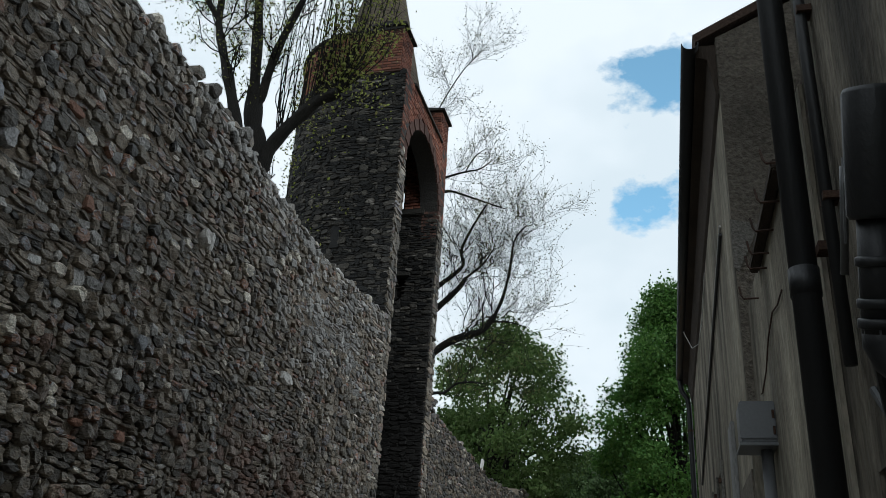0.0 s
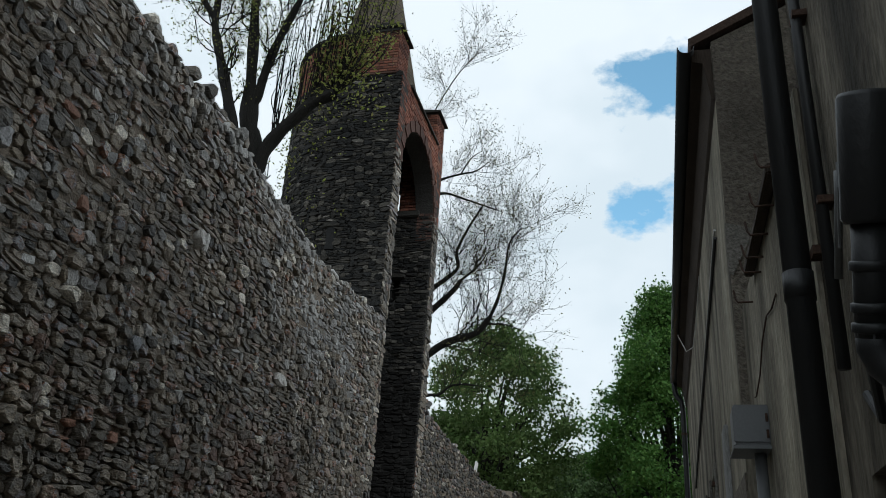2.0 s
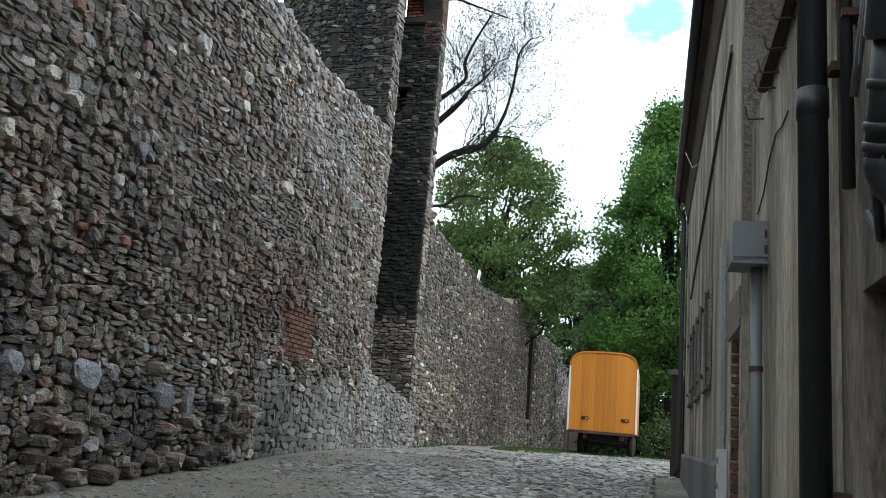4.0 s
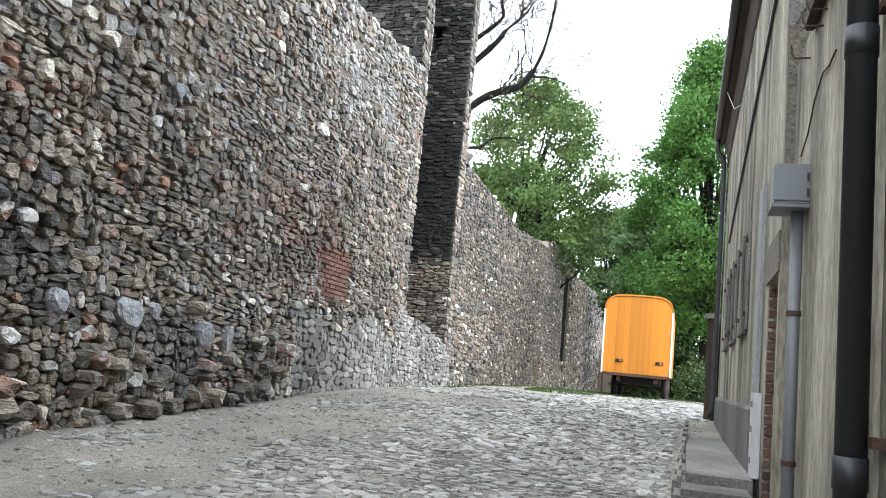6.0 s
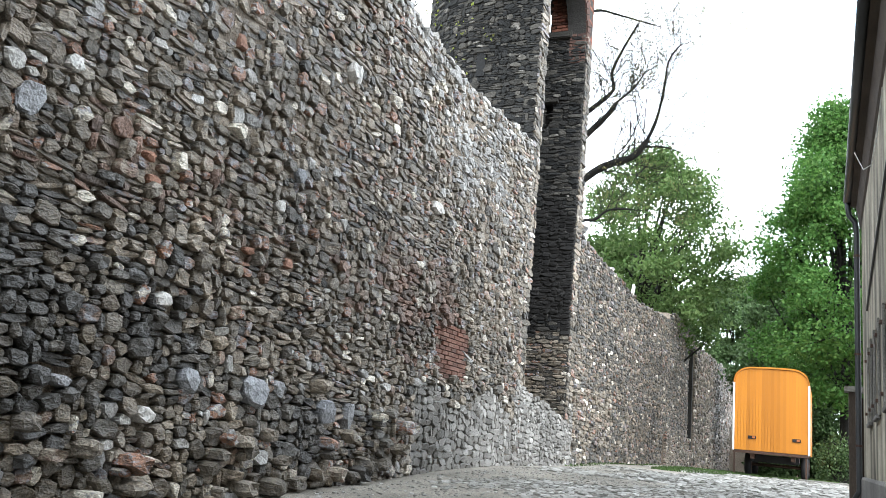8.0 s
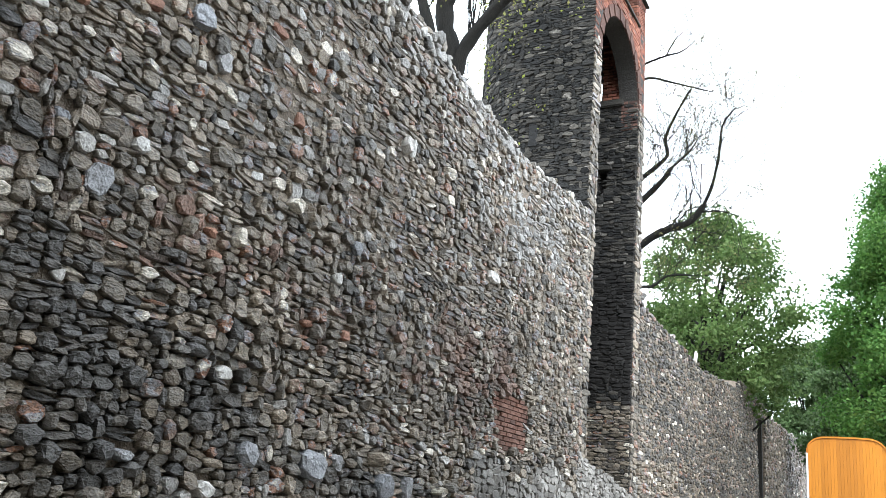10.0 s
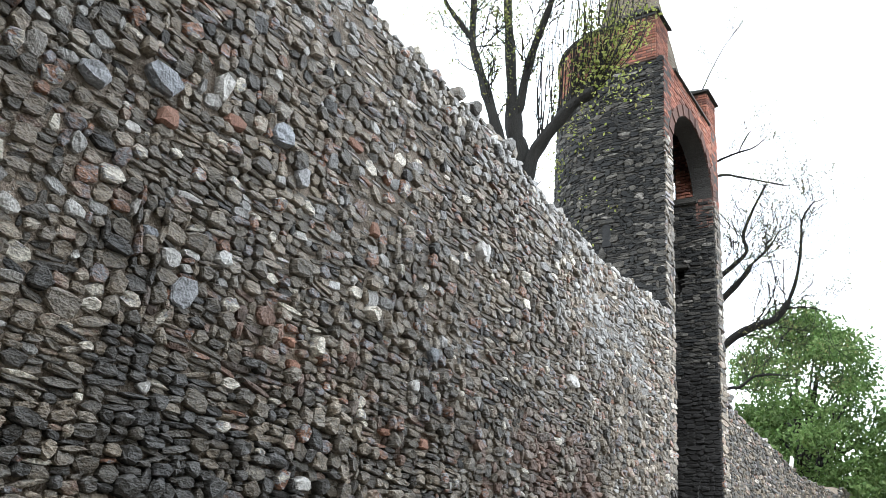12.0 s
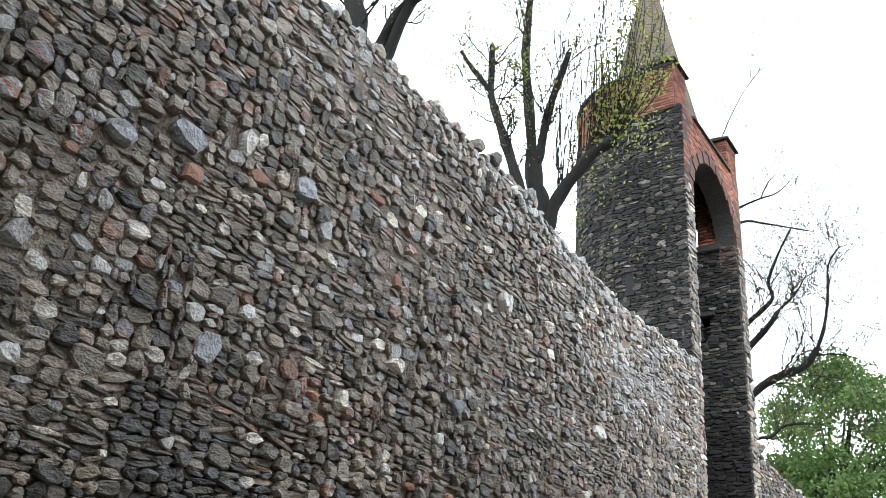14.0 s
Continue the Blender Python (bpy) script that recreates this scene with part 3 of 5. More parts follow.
def loose_foot():
    """Boulders that stick out along the foot of the wall."""
    r = []
    for k in range(45):
        u = 4.6 + 7.6 * rng.random()
        low = abs(rng.normal(0, 0.45))
        w = rng.uniform(0.1, 0.24)
        r.append((u, float(ground_z(0, u)) + 0.05 + low, w, w * rng.uniform(0.55, 0.95)))
    return np.array(r)


build_stones("foot_boulders", loose_foot(), lambda U, Z, D: lane_place(U, Z, D) + np.array((0.07, 0, 0)), M_RUBBLE, NEAR, rng, (0.06, 0.12), 14, label="rounded boulders at the foot of the wall")


def crest_stones():
    """Thin slabs that lie loose along the wall's crest."""
    ys = np.arange(2.0, 17.2, 0.17)
    return np.array([(y + rng.normal(0, 0.03), near_top(y) + rng.uniform(-0.08, 0.03) + 0.07 * noise.noise((y * 1.3, 5.0, 2.0)), rng.uniform(0.14, 0.4), rng.uniform(0.04, 0.1)) for y in ys])


build_stones("crest_slabs", crest_stones(), lambda U, Z, D: np.stack([-6.12 + D * 1.5, U, Z], -1), M_PALE_SUNLIT, NEAR, rng, (0.04, 0.075), 9, label="flat slabs along the ragged crest")

rows_a = pack(21.75, 42.2, base_line, far_top, far_size, rng, 0.03)
pick_a = np.flatnonzero((rows_a[:, 0] < 26) & (rows_a[:, 1] > 1.6) & (rows_a[:, 1] < 5.5))[:300]
keep_a = np.ones(len(rows_a), bool)
keep_a[pick_a] = False
grey_a = rng.random(len(rows_a)) < 0.42
build_stones("rubble_stones", rows_a[keep_a & ~grey_a], lane_place, M_RUBBLE, FAR_A, rng, (0.02, 0.045), 6, label="grey field stones and slabs")
build_stones("rubble_stones", rows_a[keep_a & grey_a], lane_place, M_SLAB, FAR_A, rng, (0.02, 0.045), 6, label="dark slate slabs in the rubble")
rows_b = pack(44.4, 74.0, base_line, far_top, lambda u, z, g: (g.uniform(0.2, 0.5), g.uniform(0.1, 0.2)), rng, 0.04)
build_stones("rubble_stones", rows_b, lane_place, M_RUBBLE, FAR_B, rng, (0.025, 0.055), 6, label="grey field stones and slabs")
rows_n = pack(42.2, 44.4, base_line, lambda u: 1.75, far_size, rng, 0.03)
build_stones("rubble_stones", rows_n, lane_place, M_RUBBLE, box_low, rng, (0.025, 0.055), 6)
rows_n = pack(42.2, 44.4, lambda u: 6.75, lambda u: 7.38, far_size, rng, 0.03)
build_stones("rubble_stones", rows_n, lane_place, M_RUBBLE, box_top, rng, (0.025, 0.055), 6)
rows_n = pack(35.3, 41.9, base_line, lambda u: 2.3, far_size, rng, 0.03)
build_stones("rubble_stones", rows_n, lambda U, Z, D: np.stack([-5.84 + D, U, Z], -1), M_RUBBLE, FOOT, rng, (0.025, 0.055), 6)


def brick_rows(u0, u1, z0, z1, length=0.27, course=0.1, joint=0.014):
    r = []
    z, i = z0, 0
    while z + course <= z1 + 1e-6:
        u = u0 - (length / 2 if i % 2 else 0)
        while u < u1:
            a, b = max(u, u0), min(u + length, u1)
            if b - a > 0.05:
                r.append(((a + b) / 2, z + course / 2, b - a - joint, course - joint))
            u += length
        z += course
        i += 1
    return np.array(r)


def brick_mesh(name, rows, place, m, parent, rng, depth=0.03, label=""):
    """Bricks as thin proud boxes with worn edges, one mesh."""
    sx = np.array([-.5, .5, .5, -.5, -.46, .46, .46, -.46])
    sy = np.array([-.5, -.5, .5, .5, -.4, -.4, .4, .4])
    sd = np.array([-1, -1, -1, -1, 1, 1, 1, 1.0])
    n = len(rows)
    d = depth * (0.5 + 0.6 * rng.random((n, 1)))
    U = rows[:, 0:1] + sx[None] * rows[:, 2:3]
    Z = rows[:, 1:2] + sy[None] * rows[:, 3:4] * (1 + 0.08 * rng.standard_normal((n, 1)))
    P = place(U, Z, sd[None] * d)
    f = []
    for i in range(n):
        o = 8 * i
        f += [(o + 4, o + 5, o + 6, o + 7)] + [(o + k, o + (k + 1) % 4, o + 4 + (k + 1) % 4, o + 4 + k) for k in range(4)]
    ob = mesh_object(name, P, f, m, parent)
    return tagged(ob, label, "", "", "stuff")


br = brick_rows(12.9, 14.4, 2.5, 3.5, 0.24, 0.078, 0.012)
br = br[(rng.random(len(br)) > 0.05) & (np.abs((br[:, 0] - 13.65) / 0.78) ** 3 + np.abs((br[:, 1] - 3.0) / 0.54) ** 3 < 1.15)]



def facade(x0, x1, y0, y1, z0, z1, holes):
    """A wall facing the lane, in blocks round its openings (y0, y1, z0, z1 each)."""
    ys = sorted({y0, y1, *[h[0] for h in holes], *[h[1] for h in holes]})
    zs = sorted({z0, z1, *[h[2] for h in holes], *[h[3] for h in holes]})
    bm = bmesh.new()
    for a, b in zip(ys, ys[1:]):
        run = None
        for c, d in zip(zs, zs[1:]):
            open_here = any(h[0] <= (a + b) / 2 <= h[1] and h[2] <= (c + d) / 2 <= h[3] for h in holes)
            if open_here:
                if run:
                    box(x0, x1, a, b, run[0], run[1], bm=bm)
                run = None
            else:
                run = (run[0], d) if run else (c, d)
        if run:
            box(x0, x1, a, b, run[0], run[1], bm=bm)
    bmesh.ops.remove_doubles(bm, verts=bm.verts, dist=1e-5)
    seen, drop = {}, []
    for fc in bm.faces:
        key = tuple(round(q, 4) for q in fc.calc_center_median()) 
        if key in seen:
            drop += [fc, seen[key]]
        seen[key] = fc
    bmesh.ops.delete(bm, geom=list(set(drop)), context="FACES_ONLY")
    return bm


# ---------------------------------------------------------------- tower
TOWER = thing("tower", "half-round tower of dark slate with brick top and pointed spire", "tower", at=(-7.5, 19.5, 1.0))
TX, TY, TR = -7.5, 19.5, 2.25


def shell(u, off=0.0):
    """A point and the outward normal on the tower's plan, u metres along it from the corner beside the near wall."""
    u = np.asarray(u, float)
    half = math.pi * TR
    a = np.clip((u - 1.5) / TR, 0, math.pi)
    x = np.where(u < 1.5, -6 - u, np.where(u > 1.5 + half, TX + (u - 1.5 - half), TX - TR * np.sin(a)))
    y = np.where(u < 1.5, TY - TR, np.where(u > 1.5 + half, TY + TR, TY - TR * np.cos(a)))
    nx = np.where((u < 1.5) | (u > 1.5 + half), 0, -np.sin(a))
    ny = -np.cos(a)
    return x + nx * off, y + ny * off


def shell_place(U, Z, D):
    x, y = shell(np.broadcast_to(U, D.shape), 0)
    x2, y2 = shell(np.broadcast_to(U, D.shape), 1)
    return np.stack([x + (x2 - x) * D, y + (y2 - y) * D, np.broadcast_to(Z, D.shape)], -1)


def u_profile(out, inn):
    us = np.linspace(0, 3 + math.pi * TR, 40)
    o = [tuple(float(q) for q in shell(u, out)) for u in us]
    k = TR - inn
    i = [(-6.0, TY + k), (TX, TY + k)] + [(TX - k * math.sin(a), TY + k * math.cos(a)) for a in np.linspace(0, math.pi, 20)[1:-1]] + [(TX, TY - k), (-6.0, TY - k)]
    return o + i


part("shell", extrude_profile([p for p in u_profile(-0.03, 0.55) if p[1] < 21.0 or p[0] < -7.45], "z", 0.0, 15.0), M_MORTAR_AND_SHADE, TOWER, "dark slate shell wall, open towards the lane")
# the far cheek of the tower, pierced by a slit and a narrow light
cheek = facade(21.2, 21.72, -7.44, -6.0, 0.0, 15.0, [(-7.12, -6.85, 9.95, 10.75), (-7.3, -7.08, 12.95, 13.75)])
for vert in cheek.verts:
    vert.co.x, vert.co.y = vert.co.y, vert.co.x
part("far_cheek", cheek, M_MORTAR_AND_SHADE, TOWER, "dark cheek wall with two narrow lights")
part("floor_slab", extrude_profile([(-6.1, 17.8), (-6.1, 21.2), (-7.6, 21.2), (-9.2, 19.5), (-7.6, 17.8)], "z", 15.0, 15.15), M_CAP, TOWER)
# closes the hollow with a wall coloured as dark as its shade
part("back_wall", box(-8.9, -8.6, 18.4, 20.6, 0.5, 15.0), M_INNER_SHADE, TOWER)
part("parapet_infill", extrude_profile([(17.7, 0.4), (21.3, 0.4), (21.3, 2.1), (17.7, 2.66)], "x", -6.9, -5.99), M_MORTAR_AND_SHADE, TOWER, "low rubble wall closing the tower's open back")
rows_i = pack(17.2, 21.8, base_line, lambda u: 2.74 - (u - 17.2) * 0.155, lambda u, z, g: (g.uniform(0.12, 0.34), g.uniform(0.06, 0.14)), rng)
build_stones("infill_masonry", rows_i, lambda U, Z, D: np.stack([-5.99 + D, U, Z], -1), M_REPAIR, TOWER, rng, (0.015, 0.035), 4, 3.5, "squared grey rubble")
# masonry of the round side, with a narrow loophole
LOOP = (1.44, 10.19)
lx, ly = (float(q) for q in shell(LOOP[0], 0.0))
# no real opening: a black box stands for the shade inside
part("loophole", box(lx - 0.11, lx + 0.11, ly - 0.012, ly + 0.3, LOOP[1] - 0.3, LOOP[1] + 0.3), M_BLACK, TOWER, "loophole, its inner shade put into a solid black box")
part("loophole_lintel", box(lx - 0.2, lx + 0.2, ly - 0.04, ly + 0.2, LOOP[1] + 0.3, LOOP[1] + 0.38, 0.01), M_SLATE, TOWER)
rows_t = pack(0.0, 7.6, lambda u: 7.0, lambda u: 14.9 + 0.12 * math.sin(u * 2), lambda u, z, g: (g.uniform(0.08, 0.34), g.uniform(0.03, 0.075) if g.random() < 0.75 else g.uniform(0.08, 0.17)), rng)
loop = (np.abs(rows_t[:, 0] - LOOP[0]) < 0.14) & (np.abs(rows_t[:, 1] - LOOP[1]) < 0.33)
rows_t = rows_t[~loop]
build_stones("slate_masonry", rows_t[120:], shell_place, M_SLATE, TOWER, rng, (0.006, 0.018), 4, 2.5, label="dark slate slabs in thin courses")
piece_stones("slate_stone", rows_t[:120], lambda u, z: Matrix.Translation((*[float(q) for q in shell(u, 0.0)], z)) @ Matrix(((-1, 0, 0, 0), (0, 0, -1, 0), (0, 1, 0, 0), (0, 0, 0, 1))), M_SLATE_PIECE, TOWER, rng, 0.03)
# jambs that face the lane
for y0, y1 in ((17.25, 17.8), (21.2, 21.75)):
    rows_j = pack(y0, y1, lambda u: 1.0, lambda u: 12.6, lambda u, z, g: (g.uniform(0.2, 0.5), g.uniform(0.05, 0.2)), rng)
    build_stones("jamb_masonry", rows_j, lambda U, Z, D: np.stack([-6.0 + D, U, Z], -1), M_RUBBLE, TOWER, rng, (0.006, 0.02), 2, 2.0, "lighter quoin stones of the jamb")
# the inner face that looks back along the lane, with a slit
rows_f = pack(6.02, 8.0, lambda u: 1.2, lambda u: 12.7, lambda u, z, g: (g.uniform(0.12, 0.42), g.uniform(0.035, 0.13)), rng)
hole = ((np.abs(rows_f[:, 0] - 6.985) < 0.17) & (np.abs(rows_f[:, 1] - 10.35) < 0.42)) | ((np.abs(rows_f[:, 0] - 7.19) < 0.16) & (rows_f[:, 1] > 12.9))
# middle courses blackened: soot, plus inner shade put into the colour
shaded_rows = (rows_f[:, 1] > 4.5 + 0.3 * np.sin(rows_f[:, 0] * 5)) & (rows_f[:, 1] < 7.6 + 0.5 * np.sin(rows_f[:, 0] * 4))
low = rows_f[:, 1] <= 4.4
for sort, stone_m, what in ((~hole & ~shaded_rows & ~low, M_SLATE, "sooty slate courses inside the tower"), (shaded_rows, M_INNER_SHADE, "soot-blackened courses"), (low & ~shaded_rows, M_RUBBLE, "grey rubble courses low in the tower")):
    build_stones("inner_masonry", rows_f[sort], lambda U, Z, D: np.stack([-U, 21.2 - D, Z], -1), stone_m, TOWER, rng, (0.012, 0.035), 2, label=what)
part("slit_lintel", box(-7.25, -6.7, 21.06, 21.2, 10.75, 10.85, 0.01), M_SLATE, TOWER)
# added panel that paints the slit's upper part as dark shade
part("shutter", box(-7.12, -6.85, 21.42, 21.46, 10.22, 10.75), M_INNER_SHADE, TOWER, "black panel added for the shade in the slit")
part("ledge", box(-7.3, -6.42, 21.08, 21.2, 12.68, 12.88, 0.03), M_SLATE, TOWER, "stone ledge inside the arch")
brick_mesh("niche_brickwork", brick_rows(6.5, 7.08, 12.9, 14.9), lambda U, Z, D: np.stack([-U, 21.17 - D, Z], -1), M_BRICK, TOWER, rng, 0.03, "orange brick panel inside the arch")
brick_mesh("reveal_brickwork", brick_rows(6.02, 6.5, 11.9, 14.6), lambda U, Z, D: np.stack([-U, 21.19 - D, Z], -1), M_OLD_BRICK, TOWER, rng, 0.03, "old brick reveal")


def arch_front():
    """The brick front with its arch: spandrels above a half circle."""
    zs, r, bm = 12.5, 1.7, bmesh.new()
    k = 18
    pts = [(TY - r * math.cos(math.pi * i / k), zs + r * math.sin(math.pi * i / k)) for i in range(k + 1)]
    prof = [(17.27, zs), *pts, (21.73, zs), (21.73, 14.95), (17.27, 14.95)]
    lo = [bm.verts.new((-6.03, *p)) for p in prof]
    hi = [bm.verts.new((-6.55, *p)) for p in prof]
    n = len(prof)
    for i in range(n):
        bm.faces.new((lo[i], lo[(i + 1) % n], hi[(i + 1) % n], hi[i]))
    for ring in (lo, hi):
        c = ring
        top_y = [17.27 + (21.73 - 17.27) * i / k for i in range(k + 1)]
        x = c[0].co.x
        upper = [bm.verts.new((x, ty, 14.95)) for ty in top_y]
        for i in range(k):
            bm.faces.new((c[1 + i], c[2 + i], upper[i + 1], upper[i]))
        bm.faces.new((c[0], c[1], upper[0]))
        bm.faces.new((c[k + 1], c[k + 2], upper[k]))
    return bm


part("arch_front", arch_front(), M_MORTAR_AND_SHADE, TOWER, "brick arch over the open back")
rows_s = brick_rows(17.25, 21.75, 12.6, 15.0)
far_off = np.hypot(rows_s[:, 0] - TY, np.maximum(rows_s[:, 1] - 12.5, 0))
SPANDREL = rows_s[far_off > 2.02]


for i in range(34):
    a0, a1 = math.pi * (i + 0.06) / 34, math.pi * (i + 0.94) / 34
    bm = extrude_profile([(TY - r * math.cos(a), 12.5 + r * math.sin(a)) for a, r in ((a0, 1.7), (a1, 1.7), (a1, 2.0), (a0, 2.0))], "x", -6.06, -5.975 - 0.012 * (i % 3))
    part("voussoir", bm, M_OLD_BRICK, TOWER)
# brick belt, parapet, merlons and their caps
rows_p = brick_rows(0.17, 7.6, 14.9, 16.25, 0.25, 0.085)
brick_mesh("belt_brickwork", rows_p, shell_place, M_BRICK, TOWER, rng, 0.03, "red brick belt under the eaves")
us = np.linspace(0.17, 3 + math.pi * TR - 0.17, 40)
part("belt", extrude_profile([tuple(float(q) for q in shell(u, -0.02)) for u in us] + [tuple(float(q) for q in shell(u, -0.4)) for u in us[::-1]], "z", 14.9, 16.25), M_OLD_BRICK, TOWER)
part("cornice", extrude_profile([tuple(float(q) for q in shell(u, 0.09)) for u in us] + [tuple(float(q) for q in shell(u, -0.45)) for u in us[::-1]], "z", 16.252, 16.33), M_CAP, TOWER, "dark mossy cornice")
for y0, y1, top, face in ((17.2, 18.05, 16.36, -6.17), (20.95, 21.75, 16.1, -6.03)):
    mer = part("merlon", box(-6.95, face, y0, y1, 14.9, top, 0.01), M_OLD_BRICK, TOWER, "square brick merlon")
    brick_mesh("merlon_brickwork", brick_rows(y0, y1, 14.95, top, 0.25, 0.085), lambda U, Z, D: np.stack([face + D, U, Z], -1), M_BRICK, mer, rng, 0.02)
    brick_mesh("merlon_brickwork", brick_rows(-face, 6.95, 14.95, top, 0.25, 0.085), lambda U, Z, D: np.stack([-U, y0 - D, Z], -1), M_BRICK, mer, rng, 0.02)
    part("cap", extrude_profile([(-7.05, top), (face + 0.1, top), (face + 0.1, top + 0.05), (-6.55, top + 0.13), (-7.05, top + 0.05)], "y", y0 - 0.1, y1 + 0.1), M_CAP, mer, "dark sloping cap")
part("parapet_cap", extrude_profile([(-6.6, 14.96), (-5.93, 14.96), (-5.93, 15.02), (-6.3, 15.16), (-6.6, 15.02)], "y", 18.0, 20.95), M_CAP, TOWER, "dark sloping parapet cap")


def spire():
    """A stepped cone of tile courses, one closed skin."""
    bm = bmesh.new()
    z0, z1, r0, n, k = 15.3, 22.6, 1.47, 58, 24
    rings = []
    for i in range(n):
        for t, d in ((i / n, 0.012), ((i + 0.97) / n, 0.004)):
            r = r0 * (1 - t) + d
            rings.append([bm.verts.new((-7.7 + r * math.cos(q), 19.5 + r * math.sin(q), z0 + (z1 - z0) * t + 0.012 * math.sin(5 * q + i))) for q in [2 * math.pi * j / k for j in range(k)]])
    for lo, hi in zip(rings, rings[1:]):
        for j in range(k):
            bm.faces.new((lo[j], lo[(j + 1) % k], hi[(j + 1) % k], hi[j]))
    bm.faces.new(rings[-1])
    return bm


part("spire", spire(), M_SPIRE, TOWER, "pointed spire of mossy brown tiles")


# ---------------------------------------------------------------- lane paving
def cobble_rows(rng):
    """Setts laid in loose bands across the lane: x, y, width, length."""
    out = []
    y = 5.2
    while y < 36:
        d = rng.uniform(0.08, 0.145) * (1 if y < 16 else 1.5)
        x = -5.7 + rng.uniform(0, 0.2)
        while x < 0.55:
            w = rng.uniform(0.08, 0.185) * (1 if y < 16 else 1.4)
            bare = noise.noise((x * 0.5, y * 0.35, 4.0)) + 0.4 * noise.noise((x * 2.0, y * 2.0, 9.0))
            sandy = np.interp(x, [-6, -4.2, -2.2, 0], [1.1, 0.6, -0.3, -0.6]) + np.interp(y, [5, 9, 30], [0.1, 0.0, 0.1])
            inside = x + w / 2 < (-0.1 if 6.8 < y < 16.9 else 0.5) and not (y > 28 and -2.9 < x < 0.3)
            if bare > sandy - 0.52 and inside and rng.random() > 0.06:
                out.append((x + w / 2 + rng.normal(0, 0.01), y + rng.normal(0, 0.015), w - 0.02, d - 0.015))
            x += w
        y += d
    return np.array(out)


cob = cobble_rows(rng)
first = np.flatnonzero((cob[:, 1] > 7.0) & (cob[:, 1] < 10.2) & (cob[:, 0] > -3.6) & (cob[:, 0] < -0.4))[:300]
mask = np.ones(len(cob), bool)
mask[first] = False


def cobble_place(U, V, D):
    return np.stack([U, V, ground_z(U, V) - 0.004 + D], -1)


build_stones("setts", cob[mask], cobble_place, M_COBBLE, GROUND, rng, (0.006, 0.016), 7, 3.0, "grey worn setts")


def grit():
    """Loose pebbles over the bare parts of the lane."""
    n = 11000
    x, y = rng.uniform(-5.7, 0.3, n), rng.uniform(5.5, 22, n)
    s = 0.01 + 0.055 * rng.random(n) ** 2.5
    return np.stack([x, y, s, s * rng.uniform(0.6, 1, n)], -1)


build_stones("grit", grit(), cobble_place, M_COBBLE, GROUND, rng, (0.006, 0.02), 40, label="loose grit and pebbles")


def grass_patch(name, boxes, n, h, label):
    """Short blades over a few patches of ground."""
    v, f = [], []
    for x0, x1, y0, y1 in boxes:
        for _ in range(n):
            x, y = rng.uniform(x0, x1), rng.uniform(y0, y1)
            z = float(ground_z(x, y))
            a, s = rng.uniform(0, 6.28), rng.uniform(0.5, 1) * h
            dx, dy = math.cos(a) * 0.02, math.sin(a) * 0.02
            lx, ly = rng.normal(0, 0.35) * s, rng.normal(0, 0.35) * s
            o = len(v)
            v += [(x - dx, y - dy, z - 0.01), (x + dx, y + dy, z - 0.01), (x + lx, y + ly, z + s)]
            f.append((o, o + 1, o + 2))
    return tagged(mesh_object(name, v, f, M_GRASS), label, "grass", kind="stuff")


grass_patch("grass", [(-3.47, 0.4, 28.2, 35), (-4.6, -2.6, 25.5, 33)], 5000, 0.09, "short green grass under and beside the wagon")
grass_patch("weeds", [(-5.95, -5.6, 21, 33)], 500, 0.05, "thin weeds along the foot of the wall")

# ---------------------------------------------------------------- house
AX, BX = 0.62, 0.7
A0, A1, EAVE = 6.45, 16.8, 6.55


HOUSE = thing("house", "old two-storey house with stained grey-beige plaster and dark eaves", "house", at=(AX, 11, 0.9))
WIN = [(y - 0.42, y + 0.42, 2.3, 3.45) for y in (10.1, 12.2, 14.1)]
wall_a = part("wall", facade(AX, AX + 0.45, A0, A1, 0.2, EAVE, [(6.55, 7.3, 0.2, 2.5), *WIN]), M_PLASTER, HOUSE, "stained plaster wall to the lane")
part("end_wall", box(AX + 0.45, 7.5, A1 - 0.4, A1, 0.2, EAVE), M_PLASTER, HOUSE)
part("gable_wall", extrude_profile([(AX + 0.452, 0.2), (8.0, 0.2), (8.0, EAVE), (4.3, EAVE + 1.95), (AX + 0.452, EAVE + 0.1)], "y", A0 + 0.003, A0 + 0.4), M_ROUGHCAST, HOUSE, "roughcast gable wall")
part("gable_corner", extrude_profile([(AX + 0.003, 3.2), (AX + 2.4, 3.2), (AX + 2.4, EAVE + 1.2), (AX + 0.003, EAVE + 0.02)], "y", A0 - 0.03, A0 - 0.001), M_ROUGHCAST, HOUSE, "rough broken render on the gable")
part("roof", extrude_profile([(AX - 0.17, EAVE - 0.02), (4.3, EAVE + 2.05), (8.3, EAVE - 0.02), (8.3, EAVE + 0.06), (4.3, EAVE + 2.17), (AX - 0.19, EAVE + 0.06)], "y", A0 - 0.05, A1 + 0.15), M_ROOF, HOUSE, "old tiled roof")
# the profile's lower tail paints the wall's shade below the eave
part("soffit", extrude_profile([(AX - 0.17, EAVE - 0.05), (AX - 0.17, EAVE - 0.17), (AX - 0.08, EAVE - 0.2), (AX - 0.06, EAVE - 0.34), (AX - 0.03, EAVE - 0.56), (AX - 0.002, EAVE - 0.6), (AX - 0.002, EAVE - 0.05)], "y", A0 - 0.02, A1 + 0.1), M_TIMBER, HOUSE, "dark boarded soffit, carried down the wall as shade under the eave")
part("ceiling_board", box(AX + 0.46, 7.4, A0 + 0.42, A1 - 0.42, EAVE - 0.1, EAVE), M_TIMBER, HOUSE)

